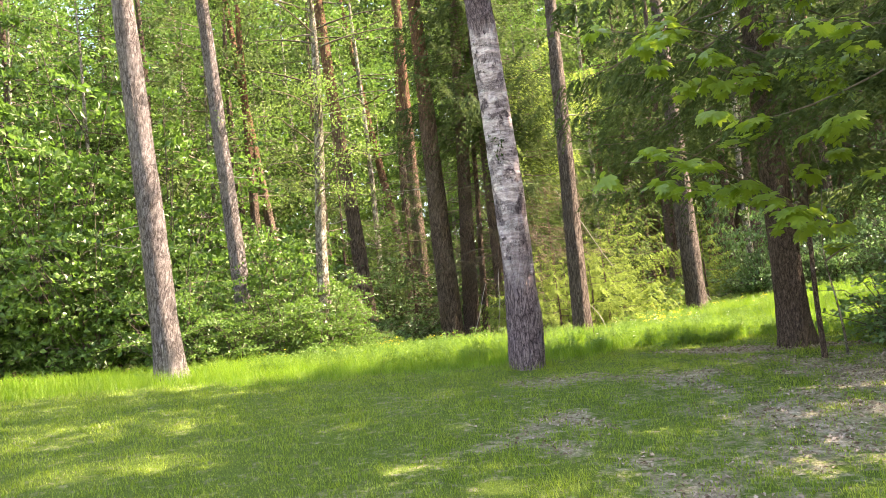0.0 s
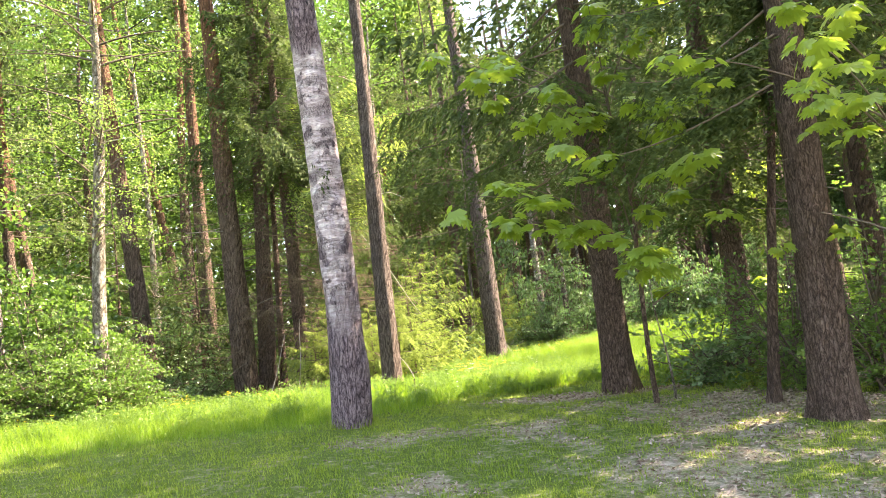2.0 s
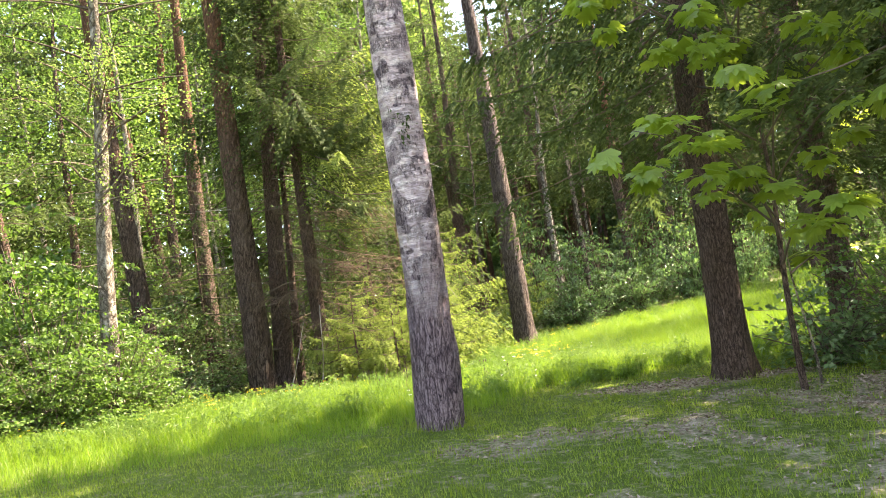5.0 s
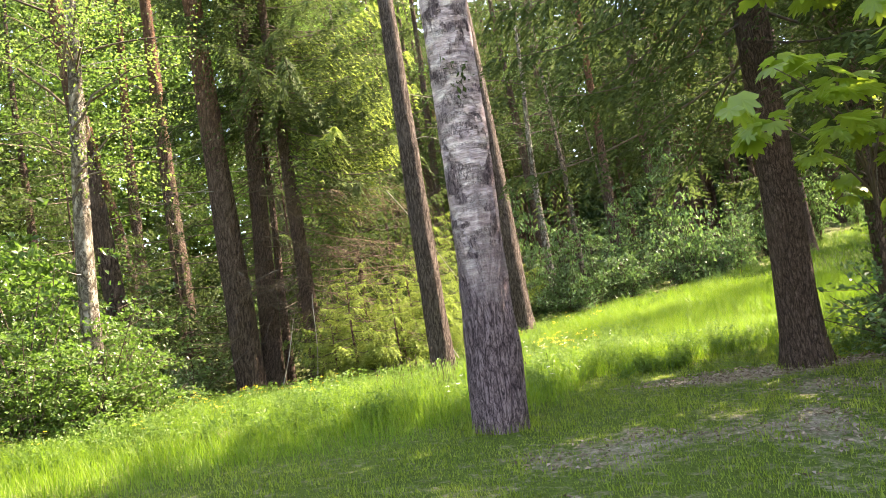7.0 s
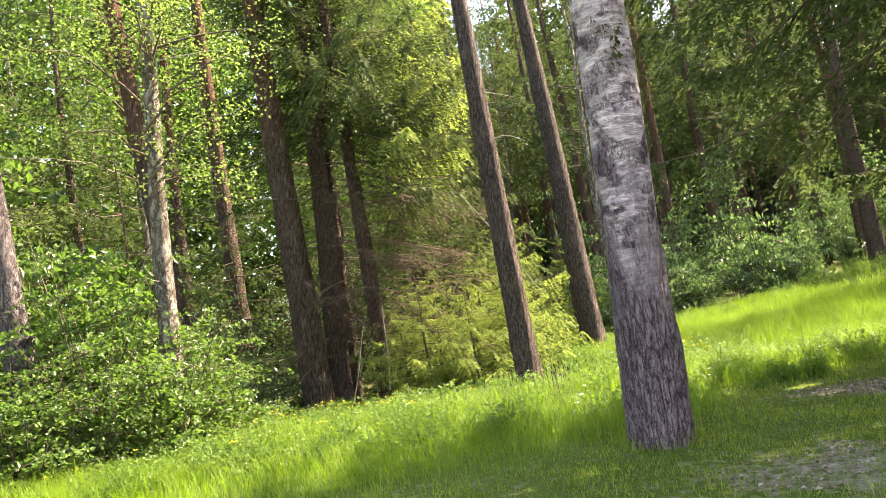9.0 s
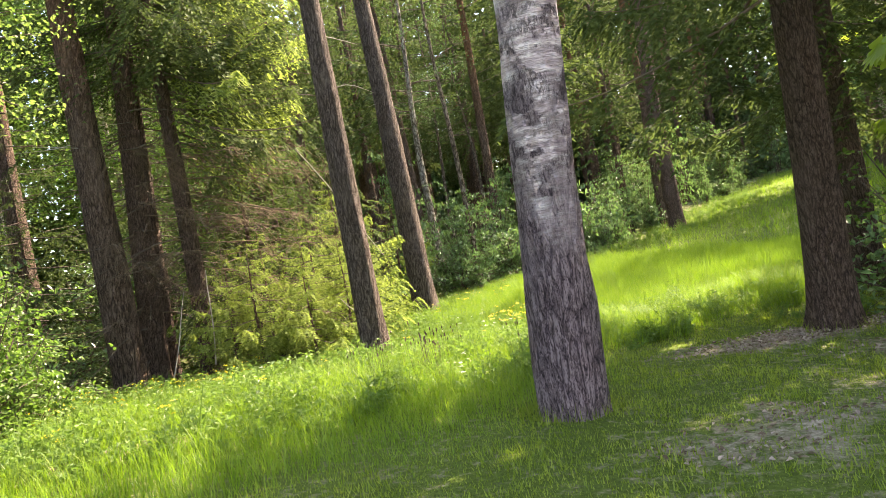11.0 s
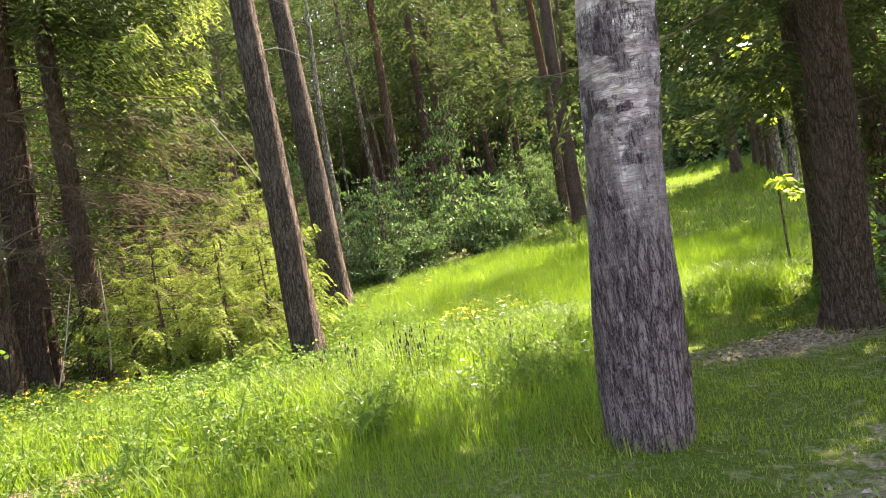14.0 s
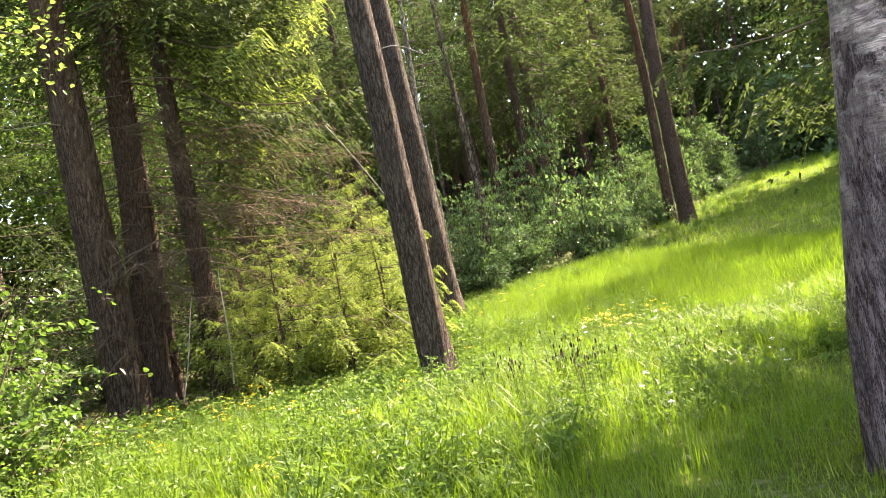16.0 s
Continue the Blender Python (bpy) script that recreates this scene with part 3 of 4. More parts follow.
PINES = (  # x, y at 1.5 m, lean, diameter, bark, height
    (-5.86, 1.61, (-0.039, -0.018), 0.47, PINE_GREY, 17.0, "tall pine with scaly grey bark standing in the grass"),
    (-5.50, 4.94, (-0.060, -0.016), 0.38, PINE_GREY, 17.0, "pine with flaking grey bark behind the bushes"),
    (-7.59, 17.77, (-0.107, -0.025), 0.42, PINE, 18.0, "leaning pine with orange upper bark deep in the wood"),
    (-11.63, 22.68, (-0.082, -0.026), 0.6, PINE_GREY, 19.0, "grey pine trunk deep in the wood"),
    (-3.80, 10.81, (-0.060, -0.003), 0.46, PINE, 18.0, "dark pine with reddish upper trunk"),
    (-3.74, 27.11, (-0.135, -0.005), 0.5, PINE, 19.0, "strongly leaning reddish pine deep in the wood"),
    (-2.46, 15.3, (0.0, 0.044), 0.5, PINE, 18.0, "dark pine trunk in the shade of the wood"),
    (-1.53, 10.0, (-0.02, 0.02), 0.60, PINE, 18.0, "thick dark pine at the edge of the wood"),
    (1.46, 6.73, (0.026, 0.084), 0.42, PINE_BROWN, 17.0, "straight pine with rough brown-grey bark at the meadow's edge"),
    (5.48, 12.22, (0.028, 0.102), 0.58, PINE_BROWN, 18.0, "thick pine with sunlit furrowed bark at the meadow's edge"),
)
for k, (px, py, lean, dia, bark, high, label) in enumerate(PINES):
    tree, axis, r = standing("pine_tree", label, "tree", px, py, lean, dia, high, bark, 20 + k, "tall pines", seg=40 if k in (0, 8) else 26, rings=90 if k in (0, 8) else 60, ridge=0.014, flare=0.22, bend=0.06)
    pine_top(tree, axis, r, high * 0.68, high + 0.4, 1.5)
    stubs(tree, axis, r, 5 if k in (2, 4, 6, 7) else 2, 2.2, 5.5, 1.2)

SPRUCES = (  # x, y at 1.5 m, lean, diameter, lowest bough, reach, boughs, height, needles
    (3.61, 0.51, (-0.023, -0.074), 0.45, 3.3, 3.1, 66, 16.0, NEEDLE, "spruce with brown bark and drooping dark boughs by the leaf bed"),
    (4.12, -3.21, (0.02, -0.03), 0.43, 3.3, 2.4, 62, 16.0, NEEDLE, "thick brown spruce with hanging boughs beside the worn lawn"),
    (6.81, 2.14, (0.0, 0.0), 0.46, 2.8, 1.7, 70, 15.0, NEEDLE, "spruce with reddish-brown trunk in deep shade"),
    (-0.95, 10.4, (0.05, 0.01), 0.46, 6.2, 2.2, 60, 17.0, NEEDLE, "dark spruce trunk with dead lower twigs"),
    (-0.12, 10.2, (0.0, 0.0), 0.36, 5.8, 2.4, 56, 15.0, NEEDLE, "slim spruce with bare lower trunk and dead twigs"),
    (-0.58, 10.9, (0.03, 0.03), 0.20, 6.0, 1.2, 34, 11.0, NEEDLE, "thin spruce squeezed between thicker trunks"),
    (4.51, -2.04, (0.111, -0.097), 0.13, 3.4, 0.8, 26, 8.0, NEEDLE, "thin reddish spruce stem beside a thicker one"),
)
for k, (px, py, lean, dia, low, reach, count, high, needle, label) in enumerate(SPRUCES):
    tree, axis, r = standing("spruce_tree", label, "tree", px, py, lean, dia, high, SPRUCE, 50 + k, "spruces", seg=30, rings=60, ridge=0.008, flare=0.3, bend=0.05, top=0.12)
    needles, boughs = spruce_crown("spruce_crown", r, low, high - 0.3, reach, count, needle, axis, 20, 11, 0.11 / reach, 0.034 / reach, 0.42, 6.0 if k < 3 else 9.0, fall=0.45 if k < 3 else 0.6, hang=0.34 if k < 3 else 0.45)
    stuff_part("crown", needles, tree)
    stuff_part("branchwork", boughs, tree)
    stubs(tree, axis, r, 40, 0.7, low + 0.2, 1.8, TWIG, -0.25) if k in (3, 4, 5) else stubs(tree, axis, r, 6, 2.0, low + 0.4, 0.6, TWIG, -0.15)

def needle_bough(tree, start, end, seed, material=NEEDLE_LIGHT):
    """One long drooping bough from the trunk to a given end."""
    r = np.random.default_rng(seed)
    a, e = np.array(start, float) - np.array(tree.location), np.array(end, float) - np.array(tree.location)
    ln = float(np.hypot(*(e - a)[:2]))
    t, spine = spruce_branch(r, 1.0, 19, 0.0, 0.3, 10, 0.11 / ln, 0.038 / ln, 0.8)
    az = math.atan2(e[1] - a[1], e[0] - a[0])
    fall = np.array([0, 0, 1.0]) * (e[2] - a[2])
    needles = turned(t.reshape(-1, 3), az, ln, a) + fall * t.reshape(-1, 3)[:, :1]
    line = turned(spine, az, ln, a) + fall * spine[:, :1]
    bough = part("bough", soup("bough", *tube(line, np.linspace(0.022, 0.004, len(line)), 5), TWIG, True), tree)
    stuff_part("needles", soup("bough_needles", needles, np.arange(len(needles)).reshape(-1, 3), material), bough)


def dead_bough(tree, start, end, seed):
    """One dry brown bough with bare side twigs, forked again."""
    r = np.random.default_rng(seed)
    a, e = np.array(start, float) - np.array(tree.location), np.array(end, float) - np.array(tree.location)
    s = np.linspace(0, 1, 6)[:, None]
    line = a + (e - a) * s + r.normal(size=(6, 3)) * 0.02 * s
    pieces = [tube(line, np.linspace(0.013, 0.004, 6), 5)]
    for u in r.uniform(0.2, 1.0, 22):
        root = a + (e - a) * u
        d = unit((e - a) * 0.5 + r.normal(size=3) * np.array([0.8, 0.8, 0.35]) - np.array([0, 0, 0.5]))
        tl = r.uniform(0.2, 0.6)
        tip = root + d * tl - np.array([0, 0, 0.25 * tl])
        pieces.append(tube(np.stack([root, root + d * tl * 0.55, tip]), [0.005, 0.004, 0.002], 3))
        for _ in range(2):
            q = root + d * tl * r.uniform(0.3, 0.9)
            pieces.append(tube(np.stack([q, q + unit(d + r.normal(size=3) * 0.7) * tl * 0.5]), [0.0035, 0.002], 3))
    part("dead_branch", soup("dead_branch", *joined(pieces), DRY, True), tree)


def leafy_bough(tree, start, end, seed, count=420, leaf=0.045, material=LEAF_LIGHT):
    """One twiggy bough with light leaves along its outer half."""
    r = np.random.default_rng(seed)
    a, e = np.array(start, float) - np.array(tree.location), np.array(end, float) - np.array(tree.location)
    s = np.linspace(0, 1, 8)[:, None]
    line = a + (e - a) * s + np.array([0, 0, 0.25]) * np.sin(math.pi * s) + r.normal(size=(8, 3)) * 0.03
    line[0] = a
    bough = part("bough", soup("bough", *tube(line, np.linspace(0.02, 0.004, 8), 5), TWIG, True), tree)
    u = 1 - 0.65 * r.random(count) ** 1.2
    base = np.stack([np.interp(u, s[:, 0], line[:, c]) for c in range(3)], 1)
    clump = r.normal(size=(12, 3)) * np.array([0.3, 0.3, 0.1])
    pts = base + clump[r.integers(0, 12, count)] + r.normal(size=(count, 3)) * 0.08
    stuff_part("leaf_spray", soup("leaf_spray", *leaves(r, pts, leaf, leaf * 0.75, 0.6, oval=True), material), bough)


spruce_here = [o for o in scene.objects if o.name.startswith("spruce_tree") and o.parent is None]
# the second bough gets the pale needles for a sunlit look
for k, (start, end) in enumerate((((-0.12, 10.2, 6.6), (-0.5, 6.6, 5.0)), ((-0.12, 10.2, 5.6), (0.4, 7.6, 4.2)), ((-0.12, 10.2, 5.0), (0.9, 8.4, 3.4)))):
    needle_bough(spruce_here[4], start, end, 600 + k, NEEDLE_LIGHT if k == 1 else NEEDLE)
for k, (start, end) in enumerate((((3.5, 0.2, 5.2), (0.9, 1.2, 3.6)), ((3.5, 0.2, 4.6), (1.4, -0.4, 3.3)), ((3.5, 0.2, 5.6), (1.5, 2.4, 3.9)), ((3.5, 0.2, 4.4), (2.4, 2.0, 3.0)))):
    needle_bough(spruce_here[0], start, end, 610 + k, NEEDLE)
# hanging boughs, half coloured as if sunlit, before dark trunks; bare and brown lower down
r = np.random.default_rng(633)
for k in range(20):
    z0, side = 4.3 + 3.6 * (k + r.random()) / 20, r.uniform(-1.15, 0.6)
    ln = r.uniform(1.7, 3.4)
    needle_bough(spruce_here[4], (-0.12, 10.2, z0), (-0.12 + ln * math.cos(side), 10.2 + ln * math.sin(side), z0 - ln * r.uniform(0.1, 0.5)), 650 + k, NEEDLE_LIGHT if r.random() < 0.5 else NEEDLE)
for k in range(20):
    z0, side, ln = r.uniform(1.6, 4.6), r.uniform(-1.5, 0.5), r.uniform(1.2, 3.0)
    dead_bough(spruce_here[4], (-0.12, 10.2, z0), (-0.12 + ln * math.cos(side), 10.2 + ln * math.sin(side), z0 - ln * r.uniform(0.0, 0.4)), 700 + k)
for k in range(12):
    z0, side, ln = r.uniform(1.2, 4.6), r.uniform(-2.4, -0.6), r.uniform(0.8, 1.7)
    dead_bough(spruce_here[3], (-0.95, 10.4, z0), (-0.95 + ln * math.cos(side), 10.4 + ln * math.sin(side), z0 - ln * r.uniform(0.0, 0.4)), 740 + k)
r = np.random.default_rng(618)
tuft = np.array([-0.30, -0.46, 3.0]) - np.array(birch.location) + r.normal(size=(70, 3)) * np.array([0.06, 0.03, 0.09])
stuff_part("sprout", soup("sprout", *leaves(r, tuft, 0.07, 0.03, 0.1, 0.1, np.tile([0.0, -0.2, -1.0], (70, 1))), NEEDLE), birch, "dark tuft of twigs on the trunk")

ASPENS = (  # x, y, lean, diameter, crown from, height, reach
    (-3.83, 4.71, (0.010, 0.047), 0.28, 4.8, 12.0, 1.6, "pale grey aspen with light leafy twigs above the bushes"),
    (8.62, 16.37, (0.074, 0.140), 0.27, 5.0, 13.0, 1.5, "slim pale aspen at the wood's edge"),
    (8.88, 14.87, (0.011, 0.019), 0.20, 5.5, 12.0, 1.3, "slim brown-grey aspen at the wood's edge"),
    (15.61, 18.34, (-0.024, 0.041), 0.14, 3.6, 9.0, 1.2, "thin young aspen with few leaves"),
    (12.4, 21.5, (0.02, 0.02), 0.16, 5.0, 11.0, 1.3, "thin aspen stem in the dark wood"),
    (13.6, 20.8, (-0.02, 0.0), 0.14, 5.0, 11.0, 1.2, "thin aspen stem in the dark wood"),
    (7.2, 20.0, (0.0, 0.0), 0.14, 4.5, 11.0, 1.3, "thin aspen stem deep in the wood"),
)
for k, (px, py, lean, dia, low, high, reach, label) in enumerate(ASPENS):
    tree, axis, r = standing("aspen_tree", label, "tree", px, py, lean, dia, high, ASPEN if k < 2 else ASPEN_DARK, 80 + k, "slim aspens", seg=18, rings=40, ridge=0.006, flare=0.2, bend=0.2, top=0.15)
    crown, boughs = leafy_crown("aspen_crown", r, low, high, reach, 26 if k else 34, 90 if k else 170, 0.048, LEAF_LIGHT if k == 0 else LEAF_DEEP, axis, 0.35)
    stuff_part("crown", crown, tree)
    stuff_part("branchwork", boughs, tree)
    stubs(tree, axis, r, 3, 2.0, 6.0, 1.1, DEAD if k == 0 else TWIG, 0.0)
    if k == 0:
        for j, (start, end) in enumerate((((-3.8, 4.75, 4.2), (-2.3, 4.0, 4.9)), ((-3.8, 4.72, 3.6), (-2.6, 4.6, 4.3)), ((-3.8, 4.72, 3.4), (-2.9, 3.9, 3.3)), ((-3.8, 4.75, 4.6), (-5.0, 3.9, 5.0)), ((-3.8, 4.75, 3.9), (-4.8, 4.3, 4.0)), ((-3.8, 4.75, 5.0), (-3.2, 3.7, 5.6)))):
            leafy_bough(tree, start, end, 640 + j)

for px, py, lean, dia, high in ((19.07, 16.63, (0.041, 0.03), 0.60, 18.0), (20.15, 18.2, (0.005, 0.0), 0.42, 17.0)):
    tree, axis, r = standing("pine_tree", "pine at the foot of the far meadow strip", "tree", px, py, lean, dia, high, SPRUCE if dia > 0.5 else PINE, int(px * 10), "tall pines", seg=22, rings=40, ridge=0.012, flare=0.2)
    pine_top(tree, axis, r, high * 0.6, high + 0.4, 2.2)
    stubs(tree, axis, r, 8, 2.5, 7.0, 1.2, TWIG)


# ---- bushes and saplings ----
def bush_mesh(seed, height, reach, count, leaf, material, flat=0.55):
    r = np.random.default_rng(seed)
    pts, along, wood = [], [], []
    stems = 18
    for k in range(stems):
        az = r.uniform(0, 6.28)
        out = reach * math.sqrt(r.random())
        top = height * (1 - 0.35 * (out / reach) ** 2) * r.uniform(0.5, 1.2)
        s = np.linspace(0, 1, 8)
        line = np.stack([np.cos(az) * out * s**1.3, np.sin(az) * out * s**1.3, top * s], 1) + r.normal(size=(8, 3)) * 0.06
        line[0, 2] = -0.1
        wood.append(tube(line[[0, 2, 4, 7]], [0.02, 0.016, 0.012, 0.005], 4))
        for _ in range(9):
            u = r.uniform(0.12, 1)
            root = np.array([np.interp(u, s, line[:, c]) for c in range(3)])
            a2, tl = r.uniform(0, 6.28), r.uniform(0.3, 1.55) * reach * 0.5
            d = np.array([math.cos(a2), math.sin(a2), r.uniform(-0.25, 0.4)])
            m = 2 + int(count / (stems * 9) * r.choice([0.15, 0.6, 1.1, 1.9]))
            w = r.uniform(0.1, 1, m)
            sd = np.cross(d, [0, 0, 1.0])
            pts.append(root + d * tl * w[:, None] + sd * (r.normal(0, 1.5, m) * leaf)[:, None] + np.array([0, 0, -0.22]) * (tl * w**2)[:, None] + r.normal(size=(m, 3)) * 0.03)
            along.append(np.repeat((d * 0.6)[None], m, 0))
            wood.append(tube(np.stack([root, root + d * tl + np.array([0, 0, -0.22 * tl])]), [0.006, 0.002], 3))
    v, f = leaves(r, np.concatenate(pts), leaf, leaf * 0.66, flat, 0.12, np.concatenate(along), height < 4 and leaf < 0.12)
    wv, wf = joined(wood)
    return soup("bush_leaves", v, f, material), soup("bush_stems", wv, wf, TWIG, True)


def bush_kind(seed, height, reach, count, leaf, material, label):
    return (*bush_mesh(seed, height, reach, count, leaf, material), label)


def plant(kind, x, y, scale, turn, name="bush", group="", tall=1.0):
    leaf_mesh, stem_mesh, label = kind
    b = thing(name, x, y, label, "bush", group)
    b.rotation_euler[2], b.scale = turn, (scale, scale, scale * tall)
    stuff_part("foliage", leaf_mesh, b)
    stuff_part("branchwork", stem_mesh, b)
    return b


BUSH_A = bush_kind(201, 3.4, 1.9, 5600, 0.13, LEAF_BUSH, "dense fresh-green leafy bush at the wood's edge")
BUSH_B = bush_kind(202, 2.4, 1.5, 4300, 0.09, LEAF_BUSH, "low spreading bright-green bush")
BUSH_C = bush_kind(203, 1.5, 1.3, 1500, 0.125, LEAF_DEEP, "deep-green undergrowth bush under the trees")
BUSH_E = bush_kind(205, 2.6, 1.4, 2100, 0.125, LEAF_DEEP, "leafy blue-green shrub under the trees")
BUSH_F = bush_kind(206, 2.2, 1.1, 1700, 0.075, LEAF_BUSH, "airy shrub with small light leaves and thin stems")
BUSH_D = bush_kind(204, 5.2, 2.1, 6200, 0.14, LEAF_BUSH, "tall leafy thicket shrub")
rb = random.Random(5)
for bx, by, s, kind in ((-12.6, 6.6, 1.2, BUSH_D), (-10.6, 7.0, 1.15, BUSH_D), (-9.0, 5.8, 1.0, BUSH_A), (-7.4, 6.0, 1.0, BUSH_A), (-8.2, 8.4, 1.15, BUSH_D), (-6.0, 7.4, 1.0, BUSH_A),
                        (-4.45, 3.5, 0.5, BUSH_B), (-4.7, 4.7, 0.8, BUSH_B), (-5.6, 3.9, 0.7, BUSH_B), (-4.9, 6.0, 0.8, BUSH_A), (-4.3, 7.6, 0.9, BUSH_B), (-5.6, 5.4, 0.75, BUSH_B), (-14.8, 6.4, 1.2, BUSH_D), (-17.0, 6.0, 1.2, BUSH_D), (-19.6, 5.2, 1.3, BUSH_D), (-22.5, 4.6, 1.3, BUSH_D), (-13.4, 8.4, 1.5, BUSH_D), (-10.2, 9.4, 1.45, BUSH_D), (-16.4, 8.0, 1.6, BUSH_D), (-3.7, 5.7, 0.62, BUSH_B), (-3.8, 4.25, 0.66, BUSH_B), (-4.5, 4.0, 0.72, BUSH_B), (-5.2, 3.3, 0.6, BUSH_B), (-3.35, 5.0, 0.5, BUSH_B), (-6.4, 3.6, 0.75, BUSH_B),
                        (-12.0, 10.5, 1.4, BUSH_D), (-6.6, 11.0, 1.1, BUSH_A), (-15.5, 10.0, 1.5, BUSH_D), (-9.6, 12.0, 1.2, BUSH_D)):
    plant(kind, bx, by, s, rb.uniform(0, 6.28), group="leafy bushes at the wood's edge", tall=rb.uniform(0.85, 1.35))
for k in range(84):
    bx = 8.2 + 34.0 * rb.random() ** 1.4
    by = float(wood_edge(bx)) + 0.7 + 8.0 * rb.random() ** 1.5
    plant(BUSH_C if rb.random() < 0.45 else BUSH_E, bx, by, rb.uniform(0.4, 1.05), rb.uniform(0, 6.28), "undergrowth_bush", "undergrowth along the meadow", rb.choice((0.8, 1.1, 1.5, 2.0)))
for bx, by, s in ((-2.6, 11.6, 0.8), (-3.3, 9.3, 0.7), (-4.6, 10.2, 0.9), (0.5, 12.4, 0.8), (-1.2, 13.2, 0.9), (-2.2, 13.4, 0.8), (-3.4, 12.6, 0.9), (4.6, 13.6, 0.7), (5.3, -1.2, 0.9), (5.0, 0.4, 0.8), (5.9, -0.2, 0.9), (5.6, -2.2, 0.9), (6.6, 0.9, 1.0), (6.4, -2.6, 1.0), (7.6, 0.6, 1.0), (7.8, -4.2, 1.2), (9.4, -1.6, 1.3), (6.2, -5.6, 1.0)):
    plant(BUSH_F if bx > 5 else BUSH_C if s < 0.9 else BUSH_E, bx, by, s, rb.uniform(0, 6.28), "undergrowth_bush", "undergrowth under the spruces")


def young_spruce(seed, height, reach, count, material):
    r = np.random.default_rng(seed)
    trunk, axis = trunk_mesh("young_spruce_trunk", height, 0.09, (0.0, 0.0), SPRUCE, r, seg=10, rings=14, ridge=0.003, bend=0.03, top=0.08)
    needles, boughs = spruce_crown("young_spruce_needles", r, 0.15, height, reach, count, material, axis, 12, 9, 0.10 / reach, 0.036 / reach, 0.2, 99.0, 0.9, 3, 0.45)
    return trunk, needles, boughs


YOUNG = (young_spruce(301, 3.6, 1.5, 36, NEEDLE_LIGHT), young_spruce(302, 2.6, 1.25, 28, NEEDLE_LIGHT), young_spruce(303, 6.5, 1.9, 56, NEEDLE))
for sx, sy, s, k in ((0.9, 9.6, 0.72, 0), (2.0, 9.9, 0.78, 0), (1.4, 8.9, 0.8, 1), (2.9, 10.6, 0.8, 0), (0.1, 9.3, 0.7, 1), (0.45, 8.9, 0.85, 1), (1.15, 8.3, 0.7, 1), (2.0, 8.7, 0.75, 1), (2.5, 9.4, 0.7, 0), (0.3, 9.9, 0.7, 0), (3.3, 11.6, 1.0, 0), (1.5, 12.0, 1.2, 2), (2.6, 13.2, 1.2, 2), (4.4, 13.9, 1.0, 0),
                     (-2.6, 12.6, 1.1, 2), (-4.9, 14.5, 1.2, 2), (0.4, 15.0, 1.3, 2), (6.8, 15.6, 0.9, 0)):
    t = thing("young_spruce", sx, sy, "young yellow-green spruce with soft drooping twigs" if k < 2 else "half-grown spruce with drooping twigs", "tree", "young spruces")
    t.rotation_euler[2], t.scale = rb.uniform(0, 6.28), (s, s, s)
    for name, mesh in zip(("trunk", "crown", "branchwork"), YOUNG[k]):
        (part if name == "trunk" else stuff_part)(name, mesh, t)


def maple_leaf_mesh():
    """A five-lobed maple leaf, its lobes bent down a little."""
    outline = [(0, 0.02)]
    for ang, rad in ((-132, 0.36), (-108, 0.38), (-80, 0.56), (-66, 0.50), (-54, 0.40), (-42, 0.56), (-34, 0.66), (-24, 0.56), (-16, 0.44), (-8, 0.62), (0, 0.74)):
        outline.append((rad * math.sin(radians(ang)), 0.22 + rad * math.cos(radians(ang))))
    outline += [(-px, py) for px, py in outline[-2:0:-1]]
    v = [(0.0, 0.22, 0.0)] + [(px, py, -0.22 * (px * px + (py - 0.22) ** 2) + 0.05 * abs(px)) for px, py in outline]
    f = [(0, k, k % len(outline) + 1) for k in range(1, len(outline) + 1)]
    return soup("maple_leaf", np.array(v) * 0.2, np.array(f), LEAF_MAPLE)


MAPLE_LEAF = maple_leaf_mesh()


